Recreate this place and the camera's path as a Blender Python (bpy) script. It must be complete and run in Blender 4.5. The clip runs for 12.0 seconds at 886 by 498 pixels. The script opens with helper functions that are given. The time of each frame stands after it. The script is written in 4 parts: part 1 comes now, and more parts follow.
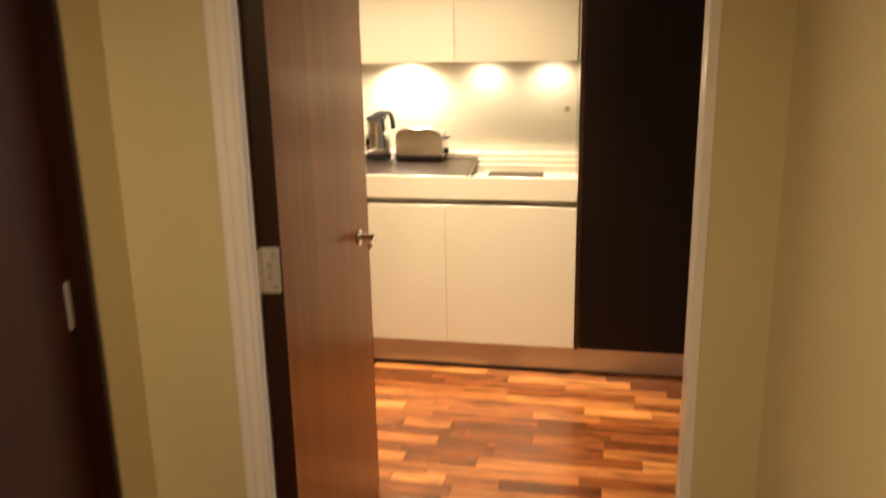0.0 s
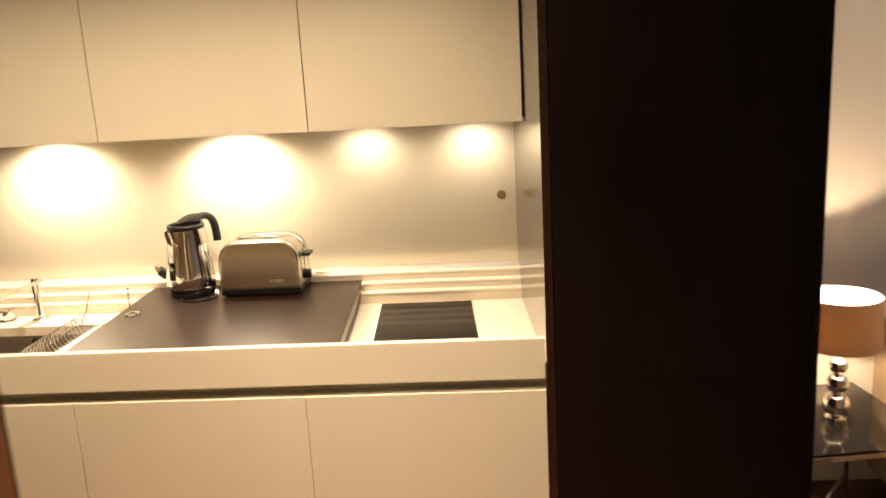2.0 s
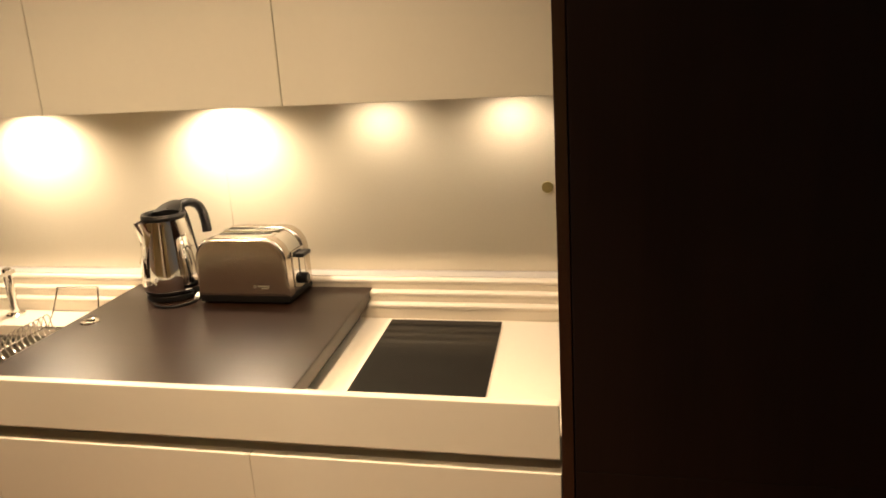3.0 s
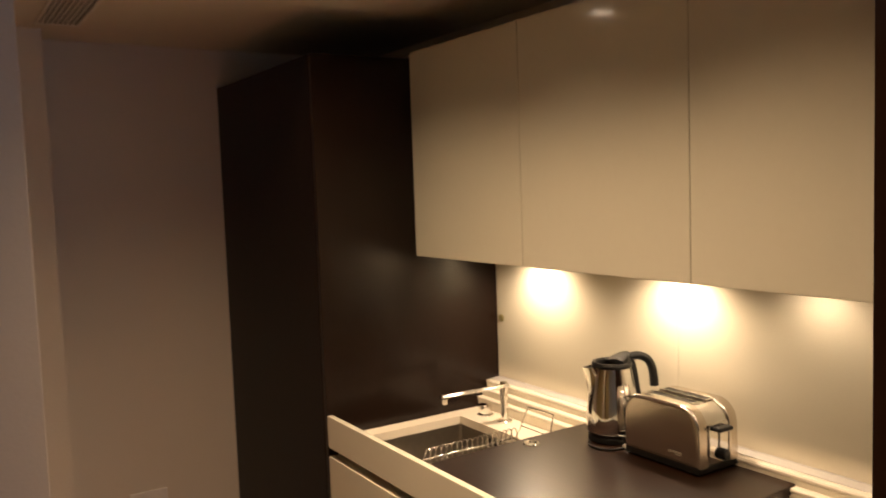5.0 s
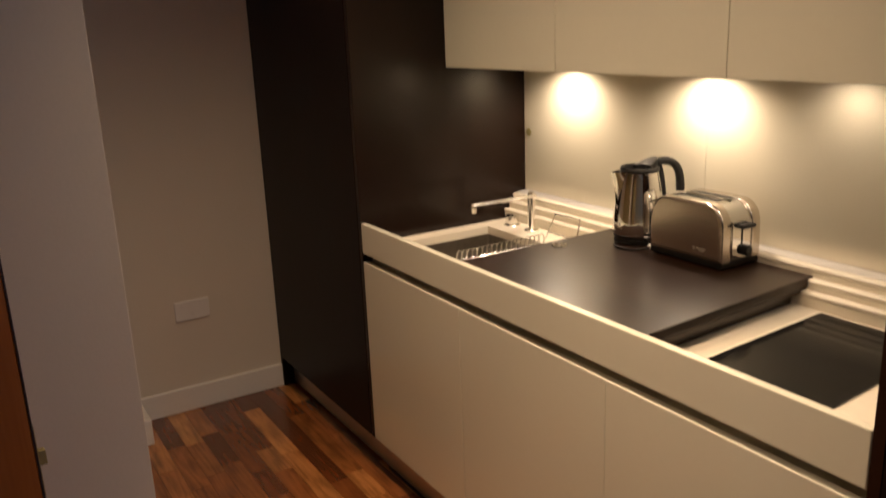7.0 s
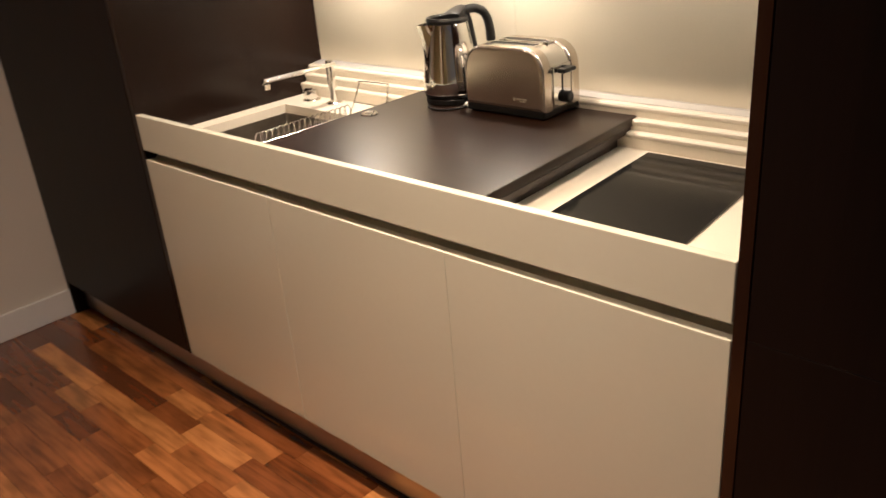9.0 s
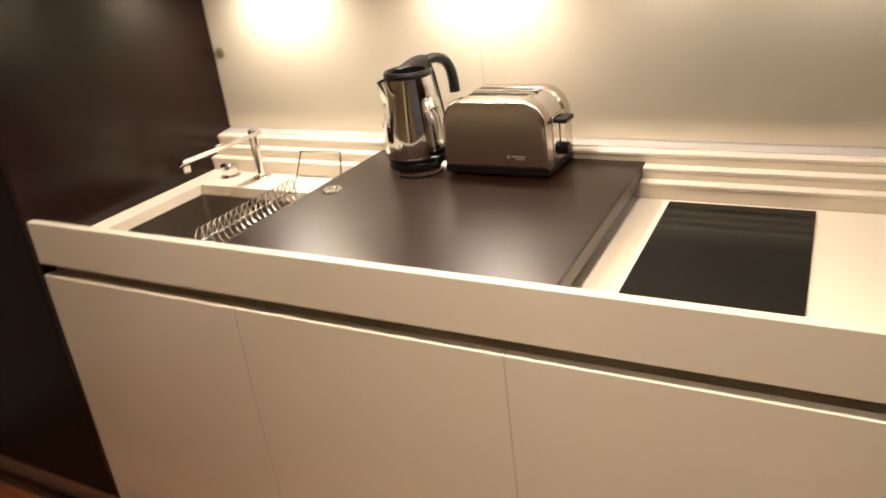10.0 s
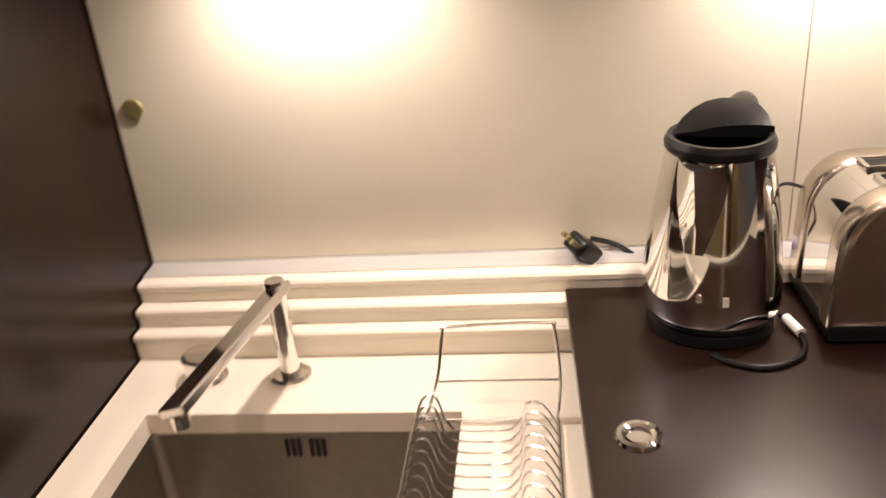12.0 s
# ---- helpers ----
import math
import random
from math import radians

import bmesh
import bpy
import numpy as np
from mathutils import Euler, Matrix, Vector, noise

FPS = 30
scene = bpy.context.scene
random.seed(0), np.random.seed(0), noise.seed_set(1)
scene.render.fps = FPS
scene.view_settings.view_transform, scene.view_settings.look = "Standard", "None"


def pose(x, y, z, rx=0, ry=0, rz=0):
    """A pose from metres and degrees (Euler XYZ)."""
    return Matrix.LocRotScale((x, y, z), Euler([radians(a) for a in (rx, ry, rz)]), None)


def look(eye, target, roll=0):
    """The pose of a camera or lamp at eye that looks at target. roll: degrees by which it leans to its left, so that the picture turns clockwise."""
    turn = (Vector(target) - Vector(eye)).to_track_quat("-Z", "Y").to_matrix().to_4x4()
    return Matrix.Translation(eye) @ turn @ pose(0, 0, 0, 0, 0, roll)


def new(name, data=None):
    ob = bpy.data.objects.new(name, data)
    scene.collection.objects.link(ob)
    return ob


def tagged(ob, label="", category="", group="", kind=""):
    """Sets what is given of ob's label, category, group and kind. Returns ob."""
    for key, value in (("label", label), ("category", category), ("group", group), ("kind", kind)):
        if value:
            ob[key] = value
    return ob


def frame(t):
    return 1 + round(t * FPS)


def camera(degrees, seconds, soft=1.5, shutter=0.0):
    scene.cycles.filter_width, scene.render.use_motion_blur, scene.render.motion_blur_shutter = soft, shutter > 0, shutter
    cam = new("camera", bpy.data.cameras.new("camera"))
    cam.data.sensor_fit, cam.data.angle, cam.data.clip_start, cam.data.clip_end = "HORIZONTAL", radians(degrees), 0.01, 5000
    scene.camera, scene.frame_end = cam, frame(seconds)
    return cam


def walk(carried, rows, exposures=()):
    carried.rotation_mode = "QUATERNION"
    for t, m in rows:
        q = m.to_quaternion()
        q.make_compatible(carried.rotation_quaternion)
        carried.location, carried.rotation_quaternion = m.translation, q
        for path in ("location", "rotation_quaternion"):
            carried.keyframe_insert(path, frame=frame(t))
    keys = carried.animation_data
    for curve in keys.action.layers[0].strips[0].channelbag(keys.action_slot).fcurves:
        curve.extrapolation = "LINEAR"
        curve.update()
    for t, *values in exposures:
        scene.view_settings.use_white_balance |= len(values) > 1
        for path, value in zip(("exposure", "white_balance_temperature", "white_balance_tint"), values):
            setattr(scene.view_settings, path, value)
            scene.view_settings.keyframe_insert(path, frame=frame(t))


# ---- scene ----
cam = camera(57.0, 12.0, soft=1.6, shutter=0.4)
PATH = [
    (0, (1.034, -3.608, 1.566), (0.642, -1.713, 1.059), -1.1),
    (0.2, (0.949, -3.442, 1.578), (0.653, -1.516, 1.127), -1.8),
    (0.5, (0.854, -3.195, 1.61), (0.736, -1.26, 1.117), -1.3),
    (0.8, (0.848, -2.925, 1.571), (0.697, -0.975, 1.15), -1.6),
    (1, (0.817, -2.726, 1.622), (0.66, -0.779, 1.193), -0.7),
    (1.5, (0.786, -2.336, 1.596), (0.674, -0.38, 1.194), -1.7),
    (2, (0.792, -1.882, 1.599), (0.661, 0.064, 1.159), -3.2),
    (2.5, (0.882, -1.536, 1.602), (0.486, 0.363, 1.114), -1.0),
    (3, (1.029, -1.286, 1.585), (0.566, 0.587, 1.057), -3.6),
    (3.5, (1.123, -1.09, 1.58), (0.269, 0.664, 1.137), -2.2),
    (3.7, (1.183, -1.067, 1.559), (0.154, 0.607, 1.179), -1.2),
    (5.3, (1.547, -1.075, 1.688), (-0.18, -0.073, 1.571), -2.3),
    (5.5, (1.56, -1.085, 1.683), (-0.181, -0.106, 1.579), -2.2),
    (6, (1.552, -1.134, 1.647), (-0.17, -0.141, 1.427), -1.3),
    (6.5, (1.544, -1.151, 1.632), (-0.16, -0.173, 1.255), -2.0),
    (7, (1.539, -1.156, 1.579), (-0.111, -0.157, 1.05), -2.3),
    (7.5, (1.54, -1.161, 1.53), (-0.063, -0.183, 0.843), -2.4),
    (7.7, (1.547, -1.138, 1.507), (-0.043, -0.16, 0.788), -2.5),
    (9.3, (1.232, -1.058, 1.481), (0.02, 0.309, 0.668), -5.1),
    (9.5, (1.137, -1.065, 1.494), (-0.035, 0.346, 0.696), -5.0),
    (10, (0.849, -1.032, 1.511), (-0.119, 0.533, 0.726), -7.3),
    (10.2, (0.723, -1.025, 1.53), (-0.156, 0.589, 0.741), -8.2),
    (10.5, (0.549, -0.901, 1.529), (-0.305, 0.724, 0.734), -7.3),
    (11, (0.197, -0.608, 1.523), (-0.793, 0.902, 0.662), -4.9),
    (11.5, (-0.094, -0.418, 1.48), (-0.857, 1.213, 0.609), -5.4),
    (12, (-0.363, -0.284, 1.439), (-0.595, 1.51, 0.586), -5.1),
]
walk(cam, [(t, look(eye, target, roll)) for t, eye, target, roll in PATH],
     exposures=[(0, 1.38, 5900, 9), (0.5, 1.33, 6000, 10), (1.0, 1.18, 5800, 12), (2.0, 0.85, 5850, 12), (3.0, 0.35, 6100, 14), (3.7, 0.05, 6200, 16), (5.5, -0.1, 6350, 16), (6.5, -0.3, 6050, 16), (7.7, -0.27, 5650, 14), (9.5, 0.35, 5200, 14), (11.0, 0.08, 5250, 19), (12.0, -0.15, 5130, 21)])

# ---- light ----
world = bpy.data.worlds.new("world")
scene.world = world
world.use_nodes = True
wn = world.node_tree.nodes
sky = wn.new("ShaderNodeTexSky")
sky.sky_type, sky.sun_disc = "NISHITA", False
sky.sun_elevation, sky.sun_rotation = radians(6), radians(90)
world.node_tree.links.new(sky.outputs[0], wn["Background"].inputs[0])
wn["Background"].inputs[1].default_value = 0.06

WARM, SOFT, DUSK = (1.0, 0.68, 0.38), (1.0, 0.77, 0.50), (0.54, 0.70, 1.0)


def spot(name, at, watts, colour, degrees, blend=0.6, size=0.02, aim=(0, 0, -1)):
    d = bpy.data.lights.new(name, "SPOT")
    d.energy, d.color, d.spot_size, d.spot_blend, d.shadow_soft_size = watts, colour, radians(degrees), blend, size
    ob = new(name, d)
    ob.matrix_world = look(at, Vector(at) + Vector(aim))
    return ob


def area(name, at, aim, watts, colour, w, h):
    d = bpy.data.lights.new(name, "AREA")
    d.energy, d.color, d.shape, d.size, d.size_y = watts, colour, "RECTANGLE", w, h
    ob = new(name, d)
    ob.matrix_world = look(at, aim)
    return ob


def bulb(name, at, watts, colour, size):
    d = bpy.data.lights.new(name, "POINT")
    d.energy, d.color, d.shadow_soft_size = watts, colour, size
    ob = new(name, d)
    ob.location = at
    return ob


CEIL = 2.262
UNDER = ((-0.61, 14.5), (-0.02, 14.5), (0.40, 2.0), (0.735, 2.1))
DOWN = ((-0.62, -0.26), (-0.05, -0.26), (0.52, -0.26))
HALL = ((0.36, -3.30),)
for x, w in UNDER:
    spot("under_light", (x, 0.605, 1.434), w, SOFT, 160, 0.8, 0.015)
for x, y in DOWN:
    spot("downlight_beam", (x, y, CEIL - 0.012), 28 if x < -0.3 else 40, WARM, 132, 0.9, 0.03)
    spot("downlight_core", (x, y, CEIL - 0.014), 28 if x < -0.3 else 54 if x < 0.2 else 80, WARM, 66, 1.0, 0.03)
# added fill, no fitting known here: brightens the base fronts and floor
spot("entry_beam", (0.95, -1.05, CEIL - 0.012), 50, WARM, 62, 1.0, 0.03, (-0.1, 0.36, -1))
for x, y in HALL:
    spot("hall_beam", (x, y, CEIL - 0.012), 30, WARM, 160, 0.8, 0.03)
bulb("table_lamp_bulb", (1.865, 0.64, 0.74), 13, WARM, 0.012)
# added fill for the living room wall, no such downlight is known
spot("living_beam", (2.35, 0.10, CEIL - 0.012), 10, WARM, 84, 0.9, 0.03, (0, 0.9, -0.42))
# cool fill from the window assumed, unseen, in the east wall
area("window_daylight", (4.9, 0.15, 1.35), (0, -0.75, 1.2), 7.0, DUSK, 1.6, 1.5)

# ---- materials ----


def mat(name, colour, rough=0.5, metal=0.0, coat=0.0, vary=0.08, scale=6.0, fine=90.0, bump=0.02, stretch=(1, 1, 1), spec=0.5, aniso=0.0, rvary=0.08):
    m = bpy.data.materials.new(name)
    m.use_nodes = True
    n, l = m.node_tree.nodes, m.node_tree.links
    b = n["Principled BSDF"]
    co = n.new("ShaderNodeTexCoord")
    mp = n.new("ShaderNodeMapping")
    mp.inputs["Scale"].default_value = stretch
    l.new(co.outputs["Object"], mp.inputs[0])
    big, small = n.new("ShaderNodeTexNoise"), n.new("ShaderNodeTexNoise")
    big.inputs["Scale"].default_value, small.inputs["Scale"].default_value = scale, fine
    big.inputs["Detail"].default_value = small.inputs["Detail"].default_value = 4
    l.new(mp.outputs[0], big.inputs[0])
    l.new(mp.outputs[0], small.inputs[0])
    mix = n.new("ShaderNodeMix")
    mix.inputs[0].default_value = 0.45
    l.new(big.outputs[0], mix.inputs[2])
    l.new(small.outputs[0], mix.inputs[3])
    ramp = n.new("ShaderNodeValToRGB")
    ramp.color_ramp.elements[0].position, ramp.color_ramp.elements[1].position = 0.3, 0.7
    ramp.color_ramp.elements[0].color = (*[c * (1 - vary) for c in colour], 1)
    ramp.color_ramp.elements[1].color = (*[min(1, c * (1 + vary)) for c in colour], 1)
    l.new(mix.outputs[0], ramp.inputs[0])
    l.new(ramp.outputs[0], b.inputs["Base Color"])
    rr = n.new("ShaderNodeMapRange")
    rr.inputs[3].default_value, rr.inputs[4].default_value = max(0.02, rough * (1 - rvary * 3)), min(1, rough * (1 + rvary * 3))
    l.new(big.outputs[0], rr.inputs[0])
    l.new(rr.outputs[0], b.inputs["Roughness"])
    b.inputs["Metallic"].default_value, b.inputs["Coat Weight"].default_value = metal, coat
    b.inputs["Coat Roughness"].default_value = 0.05
    b.inputs["Specular IOR Level"].default_value = spec
    b.inputs["Anisotropic"].default_value, b.inputs["Anisotropic Rotation"].default_value = aniso, 0.25
    if bump:
        bp = n.new("ShaderNodeBump")
        bp.inputs["Strength"].default_value, bp.inputs["Distance"].default_value = bump, 0.004
        l.new(small.outputs[0], bp.inputs["Height"])
        l.new(bp.outputs[0], b.inputs["Normal"])
    return m


def glow(name, colour, strength):
    m = bpy.data.materials.new(name)
    m.use_nodes = True
    b = m.node_tree.nodes["Principled BSDF"]
    b.inputs["Base Color"].default_value = (0.8, 0.75, 0.7, 1)
    b.inputs["Emission Color"].default_value = (*colour, 1)
    b.inputs["Emission Strength"].default_value = strength
    return m


def parquet(name):
    m = bpy.data.materials.new(name)
    m.use_nodes = True
    n, l = m.node_tree.nodes, m.node_tree.links
    b = n["Principled BSDF"]
    info, geo = n.new("ShaderNodeObjectInfo"), n.new("ShaderNodeNewGeometry")
    add, frac = n.new("ShaderNodeMath"), n.new("ShaderNodeMath")
    add.operation, frac.operation = "ADD", "FRACT"
    l.new(info.outputs["Random"], add.inputs[0])
    l.new(geo.outputs["Random Per Island"], add.inputs[1])
    l.new(add.outputs[0], frac.inputs[0])
    ramp = n.new("ShaderNodeValToRGB")
    els = ramp.color_ramp.elements
    els[0].position, els[0].color = 0.0, (0.12, 0.035, 0.0085, 1)
    els[1].position, els[1].color = 1.0, (0.54, 0.24, 0.066, 1)
    for p, c in ((0.3, (0.185, 0.057, 0.0135, 1)), (0.6, (0.285, 0.10, 0.025, 1)), (0.85, (0.41, 0.163, 0.044, 1))):
        els.new(p).color = c
    l.new(frac.outputs[0], ramp.inputs[0])
    co, mp = n.new("ShaderNodeTexCoord"), n.new("ShaderNodeMapping")
    mp.inputs["Scale"].default_value = (2.2, 30, 30)
    off = n.new("ShaderNodeVectorMath")
    off.operation = "ADD"
    l.new(geo.outputs["Position"], off.inputs[0])
    l.new(frac.outputs[0], off.inputs[1])
    l.new(off.outputs[0], mp.inputs[0])
    grain = n.new("ShaderNodeTexNoise")
    grain.inputs["Scale"].default_value, grain.inputs["Detail"].default_value, grain.inputs["Distortion"].default_value = 1.6, 6, 1.2
    l.new(mp.outputs[0], grain.inputs[0])
    blot, bm2 = n.new("ShaderNodeTexNoise"), n.new("ShaderNodeMapping")
    bm2.inputs["Scale"].default_value = (2.5, 9, 9)
    l.new(off.outputs[0], bm2.inputs[0])
    l.new(bm2.outputs[0], blot.inputs[0])
    blot.inputs["Scale"].default_value, blot.inputs["Detail"].default_value = 2.2, 2
    both = n.new("ShaderNodeMix")
    both.inputs[0].default_value = 0.5
    l.new(grain.outputs[0], both.inputs[2])
    l.new(blot.outputs[0], both.inputs[3])
    gr = n.new("ShaderNodeMapRange")
    gr.inputs[1].default_value, gr.inputs[2].default_value = 0.36, 0.62
    gr.inputs[3].default_value, gr.inputs[4].default_value = 0.48, 1.17
    l.new(both.outputs[0], gr.inputs[0])
    mul = n.new("ShaderNodeVectorMath")
    mul.operation = "SCALE"
    l.new(ramp.outputs[0], mul.inputs[0])
    l.new(gr.outputs[0], mul.inputs["Scale"])
    l.new(mul.outputs[0], b.inputs["Base Color"])
    b.inputs["Roughness"].default_value = 0.26
    b.inputs["Coat Weight"].default_value, b.inputs["Coat Roughness"].default_value = 0.6, 0.16
    bp = n.new("ShaderNodeBump")
    bp.inputs["Strength"].default_value, bp.inputs["Distance"].default_value = 0.06, 0.002
    l.new(grain.outputs[0], bp.inputs["Height"])
    l.new(bp.outputs[0], b.inputs["Normal"])
    return m


def wood(name, dark, light, rough, axis=2, coat=0.0, contrast=1.0, spec=0.5, bump=0.08, coat_rough=0.13):
    m = bpy.data.materials.new(name)
    m.use_nodes = True
    n, l = m.node_tree.nodes, m.node_tree.links
    b = n["Principled BSDF"]
    co, mp = n.new("ShaderNodeTexCoord"), n.new("ShaderNodeMapping")
    s = [26.0, 26.0, 26.0]
    s[axis] = 0.9
    mp.inputs["Scale"].default_value = s
    l.new(co.outputs["Object"], mp.inputs[0])
    a, f = n.new("ShaderNodeTexNoise"), n.new("ShaderNodeTexNoise")
    a.inputs["Scale"].default_value, a.inputs["Detail"].default_value, a.inputs["Distortion"].default_value = 0.5, 5, 0.6
    f.inputs["Scale"].default_value, f.inputs["Detail"].default_value = 6.0, 3
    l.new(mp.outputs[0], a.inputs[0])
    l.new(mp.outputs[0], f.inputs[0])
    mix = n.new("ShaderNodeMix")
    mix.inputs[0].default_value = 0.35
    l.new(a.outputs[0], mix.inputs[2])
    l.new(f.outputs[0], mix.inputs[3])
    ramp = n.new("ShaderNodeValToRGB")
    ramp.color_ramp.elements[0].position, ramp.color_ramp.elements[1].position = 0.5 - 0.2 / contrast, 0.5 + 0.2 / contrast
    ramp.color_ramp.elements[0].color, ramp.color_ramp.elements[1].color = (*dark, 1), (*light, 1)
    l.new(mix.outputs[0], ramp.inputs[0])
    l.new(ramp.outputs[0], b.inputs["Base Color"])
    b.inputs["Roughness"].default_value, b.inputs["Coat Weight"].default_value = rough, coat
    b.inputs["Specular IOR Level"].default_value = spec
    b.inputs["Coat Roughness"].default_value = coat_rough
    bp = n.new("ShaderNodeBump")
    bp.inputs["Strength"].default_value, bp.inputs["Distance"].default_value = bump, 0.002
    l.new(f.outputs[0], bp.inputs["Height"])
    l.new(bp.outputs[0], b.inputs["Normal"])
    return m


def cloth(name, colour, through_light):
    """Thin fabric that lets some light through."""
    m = mat(name, colour, 0.85, vary=0.06, scale=20, fine=400, bump=0.08)
    n, l = m.node_tree.nodes, m.node_tree.links
    t, x = n.new("ShaderNodeBsdfTranslucent"), n.new("ShaderNodeMixShader")
    t.inputs[0].default_value = (*colour, 1)
    x.inputs[0].default_value = through_light
    l.new(n["Principled BSDF"].outputs[0], x.inputs[1])
    l.new(t.outputs[0], x.inputs[2])
    l.new(x.outputs[0], n["Material Output"].inputs[0])
    return m


PAINT = mat("wall_paint", (0.70, 0.655, 0.57), 0.62, vary=0.035, scale=1.6, fine=160, bump=0.06)
CEILING = mat("ceiling_paint", (0.74, 0.71, 0.64), 0.7, vary=0.03, scale=1.5, fine=160, bump=0.04)
HALLPAINT = mat("hall_wall_paint", (0.62, 0.555, 0.32), 0.6, vary=0.04, scale=1.6, fine=160, bump=0.06)
TRIM = mat("trim_paint", (0.80, 0.785, 0.75), 0.35, vary=0.03, scale=5, fine=80, bump=0.02)
LACQUER = mat("cream_lacquer", (0.675, 0.665, 0.555), 0.13, coat=0.35, vary=0.015, scale=2.5, fine=60, bump=0.004, rvary=0.05)
CARCASS = mat("cabinet_carcass", (0.6, 0.56, 0.48), 0.4, vary=0.03)
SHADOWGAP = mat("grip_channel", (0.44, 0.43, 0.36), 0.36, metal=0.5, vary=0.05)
SURFACE = mat("cream_solid_surface", (0.74, 0.68, 0.56), 0.38, vary=0.03, scale=8, fine=300, bump=0.01)
GLASSBACK = mat("backsplash_glass", (0.62, 0.565, 0.435), 0.24, coat=0.35, vary=0.03, scale=1.5, fine=300, bump=0.004)
ALU = mat("aluminium", (0.70, 0.68, 0.65), 0.42, metal=0.6, vary=0.05, scale=4, fine=60, stretch=(1, 30, 30))
PLINTH = mat("plinth_aluminium", (0.50, 0.49, 0.47), 0.36, metal=0.95, vary=0.04, scale=3, fine=40, stretch=(1, 8, 8), bump=0.0)
WIRE = mat("bright_wire", (0.82, 0.80, 0.77), 0.18, metal=1.0, vary=0.02, bump=0.0)
TAPCHROME = mat("tap_chrome", (0.82, 0.80, 0.77), 0.12, metal=1.0, vary=0.02, bump=0.0)
CHROME = mat("chrome", (0.8, 0.79, 0.77), 0.06, metal=1.0, vary=0.02, bump=0.0)
STEEL = mat("brushed_steel", (0.65, 0.585, 0.51), 0.21, metal=1.0, vary=0.03, scale=2, fine=12, stretch=(1, 14, 14), bump=0.0, aniso=0.55)
SINK = mat("sink_steel", (0.36, 0.33, 0.285), 0.36, metal=1.0, vary=0.1, scale=8, fine=50, bump=0.02)
BLACK = mat("black_plastic", (0.009, 0.0085, 0.008), 0.30, vary=0.1, scale=10, bump=0.01, spec=0.3)
HOBGLASS = mat("hob_black_glass", (0.008, 0.008, 0.008), 0.09, vary=0.05, bump=0.0, spec=0.14)
HINGE = mat("satin_hinge_steel", (0.78, 0.76, 0.73), 0.36, metal=0.7, vary=0.06, scale=20)
PURPLE = mat("dark_plum_velvet", (0.035, 0.016, 0.022), 0.85, vary=0.2, scale=8, fine=200, bump=0.2)
LILAC = mat("lilac_plastic", (0.32, 0.29, 0.42), 0.4, vary=0.05)
BRASS = mat("olive_brass_cap", (0.32, 0.27, 0.11), 0.35, metal=0.6, vary=0.1, scale=40)
WENGE = wood("wenge_veneer", (0.0058, 0.0036, 0.0030), (0.0110, 0.0064, 0.0050), 0.36, spec=0.13)
BOARD = wood("dark_board", (0.0085, 0.0034, 0.0016), (0.019, 0.0078, 0.0036), 0.36, axis=0, coat=0.35, coat_rough=0.23, spec=0.30, bump=0.05)
WALNUT = wood("walnut_door", (0.235, 0.068, 0.0085), (0.41, 0.138, 0.0205), 0.37, coat=0.04, spec=0.25)
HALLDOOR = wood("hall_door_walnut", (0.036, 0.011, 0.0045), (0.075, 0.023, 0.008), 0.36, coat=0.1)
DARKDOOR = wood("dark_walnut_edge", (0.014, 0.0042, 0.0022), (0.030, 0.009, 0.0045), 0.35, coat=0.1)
WENGE_GLOSS = wood("wenge_gloss", (0.0085, 0.0040, 0.0025), (0.0140, 0.0064, 0.0039), 0.27, spec=0.24, bump=0.0, coat=0.1)
PANEL_GLOSS = wood("wenge_high_gloss", (0.014, 0.0066, 0.004), (0.022, 0.010, 0.006), 0.15, spec=0.5, bump=0.0, coat=0.4)
PARQUET = parquet("parquet_wood")
SUBFLOOR = mat("parquet_joint", (0.03, 0.012, 0.006), 0.6)
SOCKETW = mat("white_plastic", (0.78, 0.77, 0.75), 0.3, vary=0.02)
LINEN = cloth("taupe_shade", (0.36, 0.255, 0.17), 0.35)
SOFA = mat("taupe_fabric", (0.29, 0.21, 0.135), 0.85, vary=0.12, scale=10, fine=350, bump=0.25)
TABLEGLASS = mat("black_table_glass", (0.012, 0.011, 0.010), 0.05, coat=0.3, vary=0.05, bump=0.0)
SPOTFACE = glow("downlight_lens", (1.0, 0.80, 0.55), 14)
UNDERFACE = glow("under_light_lens", (1.0, 0.82, 0.6), 25)
SHADEIN = cloth("shade_lining", (0.80, 0.75, 0.65), 0.35)
# emissive panes for the added window
DUSKGLASS = glow("added_window_glow", (0.45, 0.55, 0.8), 0.6)

# ---- building helpers ----
BASE = {}


def thing(name, at, label, category, group="", kind=""):
    e = new(name)
    e.empty_display_size = 0.05
    e.location = at
    BASE[e.name] = Matrix.Translation(at)
    return tagged(e, label, category, group, kind)


def finish(bm, material, name, smooth=True):
    me = bpy.data.meshes.new(name)
    bmesh.ops.recalc_face_normals(bm, faces=bm.faces)
    bm.to_mesh(me)
    bm.free()
    me.materials.append(material)
    if smooth:
        me.polygons.foreach_set("use_smooth", [True] * len(me.polygons))
        me.set_sharp_from_angle(angle=radians(24))
        areas = sorted(p.area for p in me.polygons)
        large = [p for p in me.polygons if p.area > 8 * areas[len(areas) // 2]]
        keys = {k for p in large for k in p.edge_keys}
        for e in me.edges:
            if e.key in keys:
                e.use_edge_sharp = True
    return me


